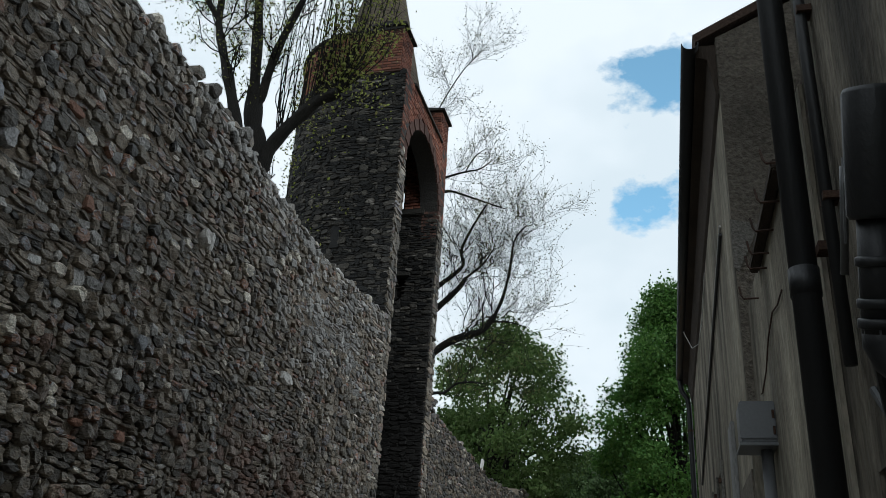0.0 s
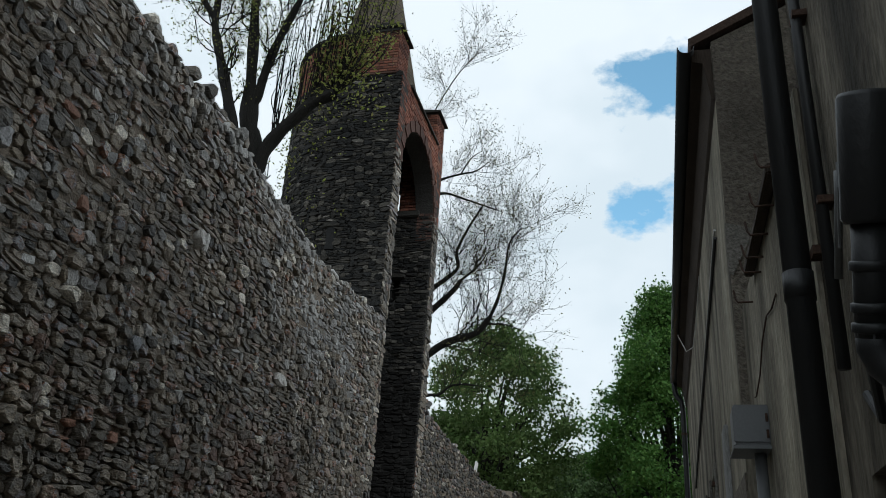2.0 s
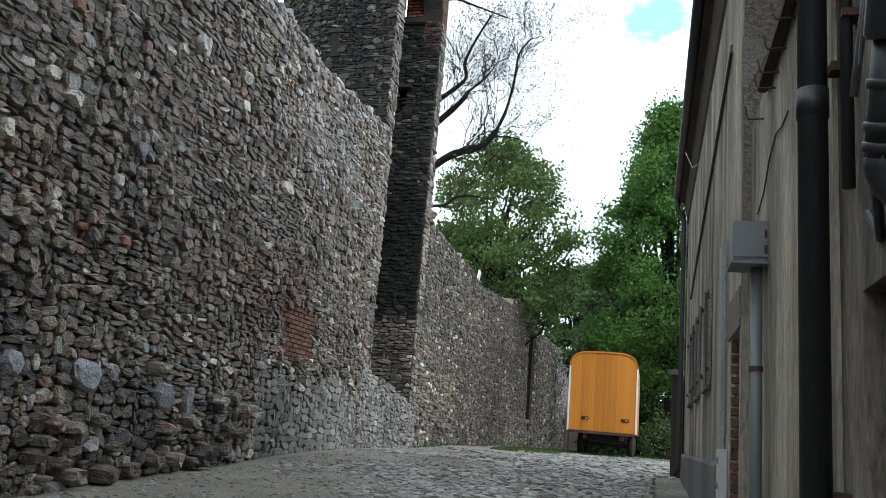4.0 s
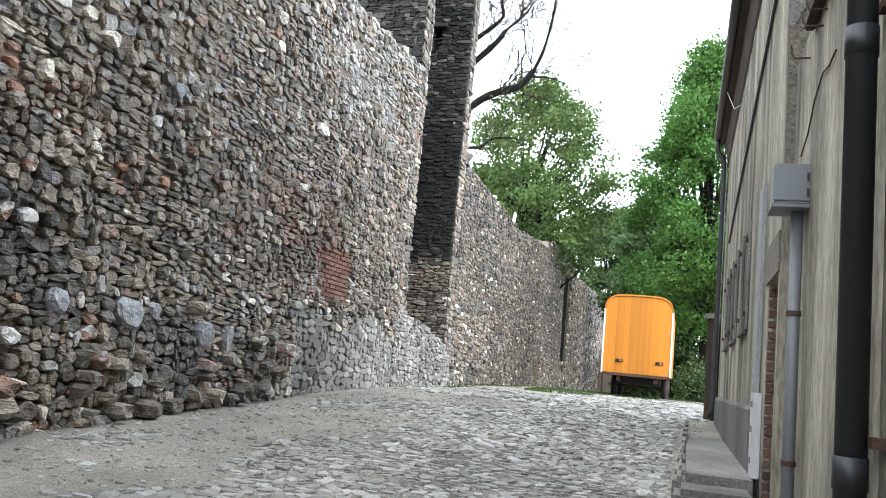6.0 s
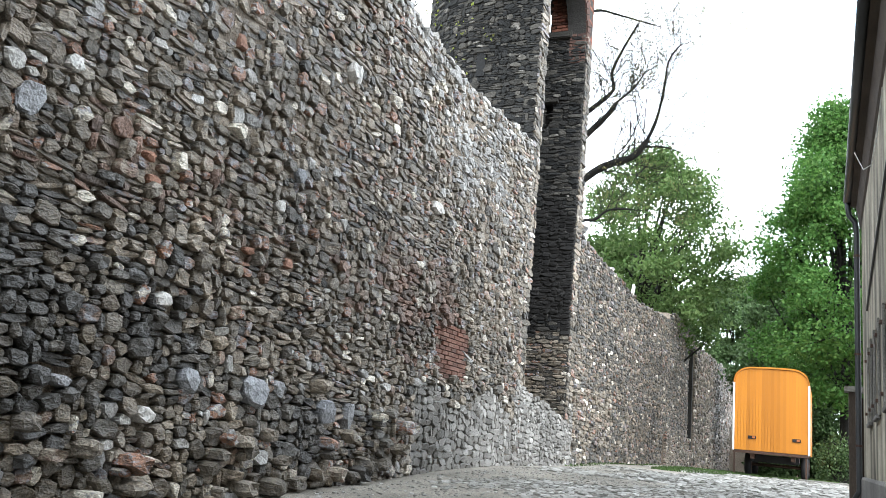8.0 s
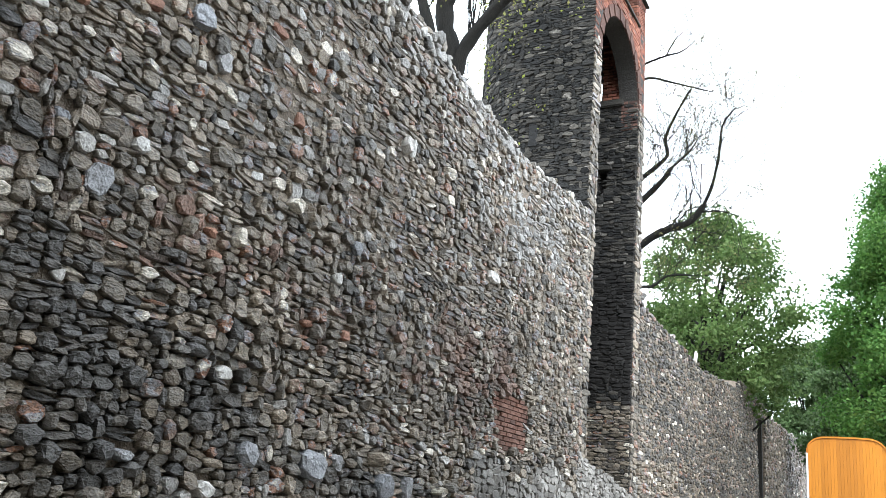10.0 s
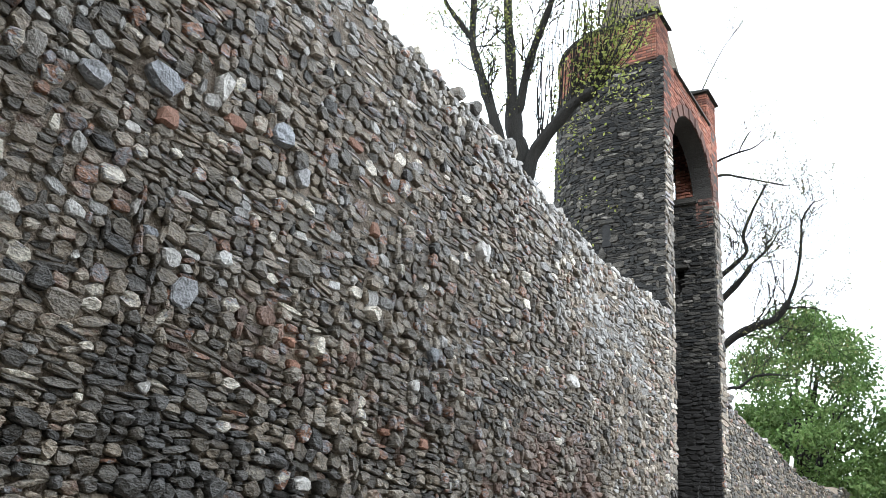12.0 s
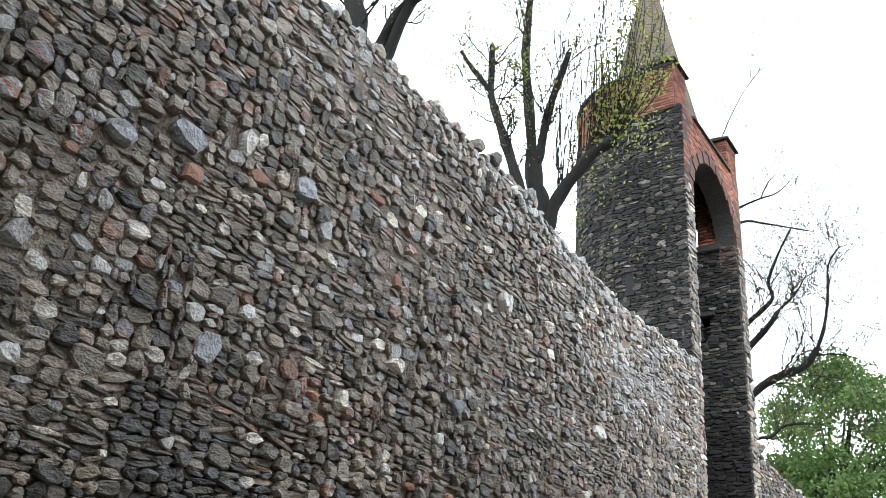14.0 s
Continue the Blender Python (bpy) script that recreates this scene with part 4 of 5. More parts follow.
def half_gutter(x, z, r, y0, y1):
    bm = bmesh.new()
    prof = [(x + r * math.cos(a), z + r * math.sin(a)) for a in np.linspace(math.pi, 2 * math.pi, 10)]
    prof += [(x + (r - 0.008) * math.cos(a), z + (r - 0.008) * math.sin(a)) for a in np.linspace(2 * math.pi, math.pi, 10)]
    return extrude_profile(prof, "y", y0, y1, bm)


part("gutter", half_gutter(AX - 0.22, EAVE - 0.06, 0.075, A0 - 0.1, A1 + 0.12), M_PIPE, HOUSE, "dark half-round gutter", True)
down = part("downpipe", tube([(AX - 0.22, A1 + 0.02, EAVE - 0.12), (AX - 0.22, A1 + 0.02, EAVE - 0.2), (AX - 0.2, A1 + 0.02, EAVE - 0.36), (AX - 0.1, A1 + 0.02, EAVE - 0.5), (AX - 0.08, A1 + 0.02, EAVE - 0.7), (AX - 0.08, A1 + 0.02, 1.25), (AX - 0.16, A1 + 0.02, 1.1)], 0.05, 12), M_PIPE, HOUSE, "dark downpipe at the far corner", True)
for z in (5.4, 3.6, 2.0):
    part("pipe_clamp", tube([(AX - 0.08, A1 + 0.02, z), (AX - 0.08, A1 + 0.02, z + 0.04)], 0.06, 12), M_RUST, down)
part("plinth", extrude_profile([(AX - 0.05, 0.3), (AX, 0.3), (AX, 1.5), (AX - 0.03, 1.5), (AX - 0.05, 1.46)], "y", 8.2, A1 + 0.02), M_PLINTH, HOUSE, "dark cement plinth")
for i, y in enumerate((10.1, 12.2, 14.1)):
    w = thing("window", "small weathered white casement window with dusty panes", "window", at=(AX, y, 2.3))
    part("window_frame", facade(AX + 0.06, AX + 0.13, y - 0.42, y + 0.42, 2.3, 3.45, [(y - 0.35, y - 0.025, 2.37, 3.38), (y + 0.025, y + 0.35, 2.37, 3.38)]), M_WHITE, w)
    for a in (-1, 1):
        part("pane", box(AX + 0.09, AX + 0.1, y + a * 0.19 - 0.165, y + a * 0.19 + 0.165, 2.37, 3.38), M_GLASS, w)
        sh = part("surround", box(AX - 0.03, AX - 0.005, y + a * 0.52 - 0.08, y + a * 0.52 + 0.08, 2.28, 3.46, 0.006), M_CONCRETE, w, "pale painted window surround")
        for z in (2.45, 3.25):
            part("hinge", box(AX - 0.06, AX - 0.031, y + a * 0.52 - 0.05, y + a * 0.52 + 0.05, z - 0.02, z + 0.02), M_RUST, sh)
    part("window_sill", box(AX - 0.05, AX + 0.06, y - 0.48, y + 0.48, 2.24, 2.296, 0.008), M_PLINTH, w, "dark sheet-metal sill")

DOOR = thing("door", "flaking pale grey door in a broken brick reveal", "door", at=(AX, 6.6, 0.6))
part("leaf", box(AX + 0.16, AX + 0.21, 6.55, 7.3, 0.55, 2.5), M_DOOR, DOOR)
for k in range(5):
    part("board", box(AX + 0.145, AX + 0.158, 6.56 + k * 0.147, 6.695 + k * 0.147, 0.6, 2.46, 0.004), M_DOOR, DOOR)
for zz, ww in ((0.9, 0.5), (2.1, 0.5)):
    part("strap_hinge", box(AX + 0.132, AX + 0.143, 7.3 - ww, 7.29, zz - 0.025, zz + 0.025), M_RUST, DOOR, "rusty strap hinge")
brick_mesh("reveal_brickwork", brick_rows(AX, AX + 0.14, 0.6, 2.5, 0.14, 0.085), lambda U, Z, D: np.stack([U, 7.295 - D, Z], -1), M_OLD_BRICK, DOOR, rng, 0.02, "exposed broken brick")
part("lintel", box(AX - 0.012, AX - 0.002, 6.47, 7.45, 2.5, 2.8), M_ROUGHCAST, DOOR, "rough patched lintel")

LINK = thing("annex", "low plastered annex between the houses with dark eave", "house", at=(BX, 4.8, 0.4))
part("wall", facade(BX - 0.02, BX + 0.4, 3.5, A0 - 0.004, -0.2, 4.0, []), M_PLASTER, LINK, "streaked plaster wall")
part("roof", extrude_profile([(BX + 0.0, 3.98), (5, 4.0), (5, 4.05), (BX + 0.0, 4.03)], "y", 3.5, A0 - 0.04), M_ROOF, LINK, "low tiled roof")
part("eave_board", box(BX - 0.085, BX - 0.022, 4.1, 5.5, 3.9, 3.965, 0.01), M_TIMBER, LINK, "dark eave board")

# unseen height, roof and rear length are added to shade the near wall
NEARHOUSE = thing("neighbour_house", "neighbouring house with peeling grey plaster and a dark doorway, unseen upper part added to shade the wall", "house", at=(BX, -1, 0.2))
part("wall", facade(BX, BX + 0.4, -20, 3.5, -0.4, 15.5, [(2.2, 3.15, -0.4, 2.18)]), M_OLD_PLASTER, NEARHOUSE, "peeling plaster wall to the lane")
part("back_wall", box(BX + 0.4, 8, -20, -19.6, -0.4, 15.5), M_OLD_PLASTER, NEARHOUSE)
part("side_wall", box(BX + 0.4, 8, 3.1, 3.496, -0.4, 15.5), M_OLD_PLASTER, NEARHOUSE)
part("roof", extrude_profile([(BX - 0.2, 15.4), (4.5, 18.5), (8.5, 15.4), (8.5, 15.5), (4.5, 18.65), (BX - 0.22, 15.52)], "y", -20.1, 3.55), M_ROOF, NEARHOUSE, "tiled roof")
part("door_leaf", box(BX + 0.2, BX + 0.25, 2.2, 3.15, 0.1, 2.18), M_TIMBER, NEARHOUSE, "dark recessed door")

# fixtures on the walls
MB = thing("meter_box", "square grey steel box on the wall above a pipe", "box", at=(0.55, 5.6, 2.7))
part("body", box(0.475, 0.68, 5.46, 5.74, 2.775, 3.03, 0.006), M_BOX, MB)
part("lid", box(0.467, 0.68, 5.45, 5.459, 2.795, 3.01, 0.003), M_BOX, MB, "flat grey lid")
part("base_flange", box(0.46, 0.68, 5.44, 5.75, 2.752, 2.773, 0.003), M_BOX, MB)
for z in (2.82, 2.92):
    part("hinge", tube([(0.665, 5.446, z), (0.665, 5.446, z + 0.05)], 0.008, 8), M_RUST, MB)
GP = thing("grey_pipe", "grey plastic pipe running down the wall from the box", "pipe", at=(0.625, 5.58, 0.5))
part("pipe", tube([(0.625, 5.58, 0.45), (0.625, 5.58, 2.75)], 0.036, 14), M_GREY_PIPE, GP, smooth=True)
for z in (2.1, 1.2):
    part("clamp", tube([(0.625, 5.58, z), (0.625, 5.58, z + 0.03)], 0.043, 14), M_RUST, GP)
FP = thing("drainpipe", "thick dark drainpipe with peeling paint", "pipe", at=(0.6, 3.47, 0.3))
fat = part("pipe", tube([(0.6, 3.47, 0.3), (0.6, 3.47, 12.3)], 0.058, 16), M_PIPE, FP, smooth=True)
for z in (1.35, 3.0, 5.0):
    part("socket", tube([(0.6, 3.47, z - 0.06), (0.6, 3.47, z + 0.06)], 0.063, 16), M_PIPE, FP, smooth=True)
    part("bracket", box(0.65, 0.7, 3.36, 3.44, z + 0.1, z + 0.14), M_RUST, FP)
TP = thing("thin_pipe", "thin dark pipe fixed to the wall", "pipe", at=(0.66, 3.14, 3.0))
part("pipe", tube([(0.66, 3.14, 2.55), (0.66, 3.14, 4.2), (0.66, 3.14, 12.0)], 0.024, 10), M_PIPE, TP, smooth=True)
for z in (3.2, 4.1):
    part("clamp", box(0.64, 0.7, 3.1, 3.18, z, z + 0.03), M_RUST, TP)
VP = thing("flue_pipe", "slanting dark flue with wide sleeve and collars on the wall", "pipe", at=(0.6, 2.4, 2.2))


def flue(t):
    return 0.6, 2.43 - 0.29 * t, 2.44 + 0.62 * t


part("sleeve", tube([flue(0.44), flue(0.46), flue(0.95), flue(0.97)], [0.066, 0.074, 0.074, 0.068], 18), M_PIPE, VP, smooth=True)
part("pipe", tube([flue(-0.02), flue(0.46)], 0.05, 16), M_PIPE, VP, smooth=True)
for t in (0.02, 0.1, 0.27):
    part("collar", tube([flue(t - 0.022), flue(t - 0.016), flue(t + 0.016), flue(t + 0.022)], [0.05, 0.058, 0.058, 0.05], 16), M_PIPE, VP, smooth=True)
part("elbow", tube([flue(0.0), flue(-0.06), (0.62, 2.455, 2.355), (0.66, 2.45, 2.31), (0.72, 2.44, 2.29)], 0.05, 14), M_PIPE, VP, smooth=True)
part("side_tube", tube([(0.6, 2.56, 3.03), (0.6, 2.6, 2.96), (0.6, 2.76, 2.74)], 0.013, 10), M_GREY_PIPE, VP, smooth=True)
part("strap", tube([(0.57, 2.42, 2.98), (0.565, 2.43, 2.9), (0.57, 2.52, 2.8), (0.575, 2.56, 2.76)], 0.006, 6), M_GREY_PIPE, VP)
part("bracket", box(0.62, 0.7, 2.36, 2.4, 2.58, 2.62), M_RUST, VP)
part("brace", tube([(0.62, 2.6, 2.4), (0.69, 2.85, 2.3), (0.69, 3.0, 2.42)], 0.016, 8), M_PIPE, VP)
for y, z in ((4.04, 3.9), (4.4, 3.86), (4.72, 3.84), (5.0, 3.82), (5.16, 3.79), (5.7, 3.8)):
    hook = tube([(0.565, y + 0.03, z + 0.1), (0.572, y + 0.01, z + 0.03), (0.585, y, z), (0.684, y - 0.02, z - 0.005)], 0.007, 6)
    tagged(part("gutter_bracket", hook, M_RUST), "bent rusty gutter bracket under the annex eave", "bracket", "gutter brackets")
flash = part("flashing", extrude_profile([(AX - 0.01, 4.76), (0.83, 4.7), (AX + 0.02, 4.3), (AX - 0.01, 4.34)], "y", A0 - 0.045, A0 - 0.032), M_CONCRETE)
tagged(flash, "pale triangular patch of new render on the gable", "render patch")
cond = part("conduit", tube([(AX - 0.02, 7.3, 5.05), (AX - 0.02, 9.6, 4.75), (AX - 0.02, 13.47, 4.25), (AX - 0.02, 14.6, 4.05)], 0.016, 8), M_PIPE)
tagged(cond, "slack dark cable conduit along the house wall", "conduit")
cond = part("conduit", tube([(AX - 0.018, 7.3, 5.13), (AX - 0.018, 9.6, 4.82), (AX - 0.018, 13.47, 4.31)], 0.012, 8), M_WHITE)
tagged(cond, "pale cable conduit along the house wall", "conduit")
wire = part("wire", tube([(0.672, 6.0, 3.22), (0.67, 5.9, 3.2), (0.67, 5.6, 3.26), (0.672, 5.35, 3.4), (0.67, 5.2, 3.42), (0.672, 5.05, 3.46), (0.67, 4.8, 3.41), (0.672, 4.6, 3.42)], 0.005, 6), M_RUST)
tagged(wire, "loose wire dangling on the plaster", "wire")
wire = part("wire", tube([(AX - 0.2, 13.6, 6.3), (AX - 0.12, 12.6, 5.7), (AX - 0.06, 11.8, 5.5), (AX - 0.03, 11.0, 5.6), (AX - 0.01, 10.2, 5.9)], 0.006, 6), M_WHITE)
tagged(wire, "slack pale wire hanging below the eaves", "wire")
strip = part("pilaster_strip", box(AX - 0.035, AX + 0.002, 7.75, 8.1, 0.9, 3.45, 0.006), M_DOOR)
tagged(strip, "pale whitewashed strip on the house wall", "wall strip")
mc = thing("meter_cabinet", "narrow white meter cabinet low on the wall", "cabinet", at=(AX, 7.6, 0.95))
part("body", box(AX - 0.07, AX - 0.002, 7.45, 7.7, 0.93, 1.62, 0.006), M_WHITE, mc)
for z in (1.05, 1.3, 1.5):
    part("catch", box(AX - 0.085, AX - 0.071, 7.46, 7.5, z, z + 0.05), M_BOX, mc)

PAVE = part("pavement", facade(0.06, AX - 0.055, 7.3, A1 + 0.6, 0.2, 0.93, []), M_CONCRETE)
tagged(PAVE, "worn raised concrete pavement along the house", "pavement", kind="structure")
yk = 7.22
for k in range(14):
    size_k = (0.62, 0.86, 0.5, 0.74)[k % 4]
    kb = part("kerb_stone", box(-0.05 + 0.014 * k, 0.055, yk, yk + size_k - 0.03, 0.2, 0.9 + 0.012 * k + 0.02 * (k % 3), 0.035), M_CONCRETE, PAVE)
    yk += size_k
STEP = part("doorstep", box(-0.03, 0.56, 6.62, 7.2, 0.3, 0.87, 0.05), M_CONCRETE)
tagged(STEP, "worn stone doorstep beside the pavement", "step")
GATE = thing("gate_post", "dark brown timber gate post with flat cap", "gate post", at=(0.5, 17.6, 1.0))
part("post", box(0.4, 0.62, 17.45, 17.7, 0.9, 3.0, 0.01), M_TIMBER, GATE)
part("cap", box(0.33, 0.68, 17.38, 17.77, 3.0, 3.1, 0.01), M_CONCRETE, GATE, "flat grey cap")
part("panel", box(0.62, 1.6, 17.55, 17.6, 0.95, 2.9), M_TIMBER, GATE, "dark boarded gate leaf")
KERB = part("kerb", box(-0.75, 1.2, 27.6, 27.95, 0.9, 1.2, 0.03), M_CONCRETE)
tagged(KERB, "low concrete kerb at the lane's end", "kerb")
BACK = wall_box("wall_back", -6, 30, 62, 62.6, lambda y: 3.47, "old stone boundary wall behind the trees")
board = part("white_board", extrude_profile([(29.6, 6.65), (29.9, 6.65), (30.35, 7.35), (30.1, 7.4)], "x", -6.3, -6.24), M_WHITE)
tagged(board, "small white board leaning on the wall's crest", "board")


# ---------------------------------------------------------------- wagon
def roof_z(x, x0=-2.68, x1=-0.43, side=4.07, top=4.47, r=0.52):
    d = min(x - x0, x1 - x)
    c = 0.04 * (1 - ((x - (x0 + x1) / 2) / ((x1 - x0) / 2)) ** 2)
    if d >= r:
        return top + c
    return side + (top - side) * math.sqrt(max(0.0, 1 - ((r - d) / r) ** 2)) + c


def build_wagon():
    W = thing("site_wagon", "orange boarded site wagon with rounded roof and white corner strips", "wagon", at=(-1.45, 31.5, 1.1))
    x0, x1, y0, y1, z0 = -2.68, -0.43, 29.0, 34.6, 1.91
    xs = np.linspace(x0, x1, 41)
    part("body", extrude_profile([(x0, z0), (x1, z0)] + [(float(x), roof_z(float(x)) - 0.02) for x in xs[::-1]], "y", y0 + 0.03, y1), M_ORANGE, W, "orange wagon body")
    part("roof", extrude_profile([(float(x), roof_z(float(x)) + 0.035) for x in xs] + [(float(x), roof_z(float(x)) - 0.015) for x in xs[::-1]], "y", y0 - 0.03, y1 + 0.06), M_ORANGE, W, "orange rounded roof")
    n = 24
    w = (x1 - x0 - 0.1) / n
    for i in range(n):
        a, b = x0 + 0.05 + i * w + 0.003, x0 + 0.05 + (i + 1) * w - 0.003
        bm = extrude_profile([(a, z0 + 0.01), (b, z0 + 0.01), (b, roof_z(b) - 0.03), ((a + b) / 2, roof_z((a + b) / 2) - 0.03), (a, roof_z(a) - 0.03)], "y", y0 + 0.008, y0 + 0.032)
        part("plank", bm, M_ORANGE, W)
    for x in (x0 - 0.012, x1 - 0.045):
        part("corner_strip", box(x, x + 0.057, y0 - 0.012, y0 + 0.05, z0 - 0.02, 4.02, 0.006), M_WAGON_WHITE, W, "white corner strip")
    part("sill_beam", box(x0, x1, y0 - 0.005, y0 + 0.1, z0 - 0.09, z0 - 0.002, 0.006), M_RUST, W)
    for x in (-2.1, -0.8):
        lamp = part("tail_lamp", box(x - 0.12, x + 0.12, y0 - 0.03, y0 + 0.006, 2.27, 2.37, 0.008), M_BLACK, W, "dark tail lamp")
        part("lens", box(x + 0.0, x + 0.09, y0 - 0.042, y0 - 0.031, 2.29, 2.35, 0.004), M_LAMP, lamp, "amber lens")
    for x in (-2.1, -0.9):
        part("chassis_beam", box(x - 0.06, x + 0.06, y0 + 0.1, y1, z0 - 0.24, z0 - 0.003), M_RUST, W)
    for y in (30.3, 33.2):
        part("axle", tube([(-2.3, y, 1.5), (-0.6, y, 1.5)], 0.05, 8), M_RUST, W)
        for x in (-2.3, -0.6):
            wh = part("wheel", tube([(x - 0.1, y, 1.5), (x - 0.07, y, 1.5), (x + 0.07, y, 1.5), (x + 0.1, y, 1.5)], [0.3, 0.37, 0.37, 0.3], 20), M_BLACK, W, "black tyre", True)
            part("rim", tube([(x - 0.11, y, 1.5), (x + 0.11, y, 1.5)], 0.2, 16), M_RUST, wh)
    for x in (x0 + 0.03, x1 - 0.12):
        part("prop", box(x, x + 0.05, y0 + 0.02, y0 + 0.07, 1.05, z0 - 0.09), M_RUST, W, "thin steel prop")
    part("coupling_box", box(-2.2, -0.75, y0 + 0.6, y0 + 1.1, 1.58, z0 - 0.1, 0.03), M_BLACK, W)


build_wagon()


# ---------------------------------------------------------------- trees
class Wood:
    """Collects tubes and leaves of one tree."""

    def __init__(self, seed):
        self.v, self.f, self.tips = [], [], []
        self.g = np.random.default_rng(seed)

    def tube(self, pts, r0, r1, sides=6):
        pts = [Vector(p) for p in pts]
        side, prev = None, None
        for i, p in enumerate(pts):
            d = (pts[min(i + 1, len(pts) - 1)] - pts[max(i - 1, 0)]).normalized()
            side = d.orthogonal().normalized() if side is None else (side - d * side.dot(d)).normalized()
            up = d.cross(side)
            r = r0 + (r1 - r0) * i / (len(pts) - 1)
            o = len(self.v)
            for k in range(sides):
                a = 2 * math.pi * k / sides
                q = p + (side * math.cos(a) + up * math.sin(a)) * r * (1 + 0.12 * math.sin(3.1 * k + 5 * i))
                self.v.append(tuple(q))
            if prev is not None:
                self.f += [(prev + k, prev + (k + 1) % sides, o + (k + 1) % sides, o + k) for k in range(sides)]
            prev = o

    def smooth(self, pts, n=4):
        """A finer, slightly crooked line through pts."""
        p = [Vector(q) for q in pts]
        out = []
        for i in range(len(p) - 1):
            a, b, c, d = p[max(i - 1, 0)], p[i], p[i + 1], p[min(i + 2, len(p) - 1)]
            for k in range(n):
                t = k / n
                out.append(0.5 * ((2 * b) + (c - a) * t + (2 * a - 5 * b + 4 * c - d) * t * t + (3 * b - a - 3 * c + d) * t ** 3))
        return out + [p[-1]]

    def twig(self, start, way, length, r, depth, spread=0.7, lift=0.25, kids=4):
        """A forking twig; its ends are kept for leaves."""
        g = self.g
        d, p, pts = Vector(way).normalized(), Vector(start), [Vector(start)]
        n = 5
        for i in range(n):
            d = (d + Vector(g.normal(0, 0.16, 3)) + Vector((0, 0, lift * 0.15))).normalized()
            p = p + d * length / n
            pts.append(p.copy())
        self.tube(pts, r, r * 0.6, 5 if r > 0.02 else 3)
        if depth <= 0:
            self.tips += [tuple(q) for q in pts[1:]]
            return
        for k in range(kids):
            i = int(g.integers(1, n + 1))
            side = Vector(g.normal(0, 1, 3))
            side = (side - d * side.dot(d)).normalized()
            w = (d * (1 - spread * 0.5) + side * spread + Vector((0, 0, lift))).normalized()
            self.twig(pts[i], w, length * g.uniform(0.5, 0.75), r * 0.66, depth - 1, spread, lift, kids)

    def limb(self, pts, r0, r1, twigs=6, length=1.0, depth=2, lift=0.3, sides=9, kids=3):
        line = self.smooth(pts)
        self.tube(line, r0, r1, sides)
        g = self.g
        for k in range(twigs):
            t = g.uniform(0.25, 1.0)
            i = min(int(t * (len(line) - 1)), len(line) - 2)
            d = (line[i + 1] - line[i]).normalized()
            side = Vector(g.normal(0, 1, 3))
            side = (side - d * side.dot(d)).normalized()
            self.twig(line[i], d * 0.5 + side * 0.8 + Vector((0, 0, lift)), length * g.uniform(0.6, 1.1), min(0.022, max(0.011, r0 * 0.14)), depth, 0.7, lift, kids)

    def leaves(self, centres, per, spread, size, squash=1.0):
        g = self.g
        c = np.repeat(np.asarray(centres, float), per, axis=0)
        c = c + g.normal(0, spread, c.shape) * np.array((1, 1, squash))
        n = len(c)
        a = g.normal(0, 1, (n, 3))
        a /= np.linalg.norm(a, axis=1)[:, None]
        b = np.cross(a, g.normal(0, 1, (n, 3)))
        b /= np.linalg.norm(b, axis=1)[:, None]
        s = size * g.uniform(0.6, 1.3, (n, 1))
        nrm = np.cross(a, b)
        v = np.stack([c - a * s * 0.5, c + b * s * 0.32 + nrm * s * 0.08, c + a * s * 0.55, c - b * s * 0.32 + nrm * s * 0.08], 1)
        f = np.arange(4 * n).reshape(n, 4)
        return v.reshape(-1, 3), f

    def finish(self, name, label, leaf_sets, base):
        t = thing(name, label, "tree", at=base)
        mesh_object("branch_frame", self.v, self.f, M_BARK, t, True)
        for v, f, m in leaf_sets:
            tagged(mesh_object("crown", v, f, m, t), "", "", "", "stuff")
        return t


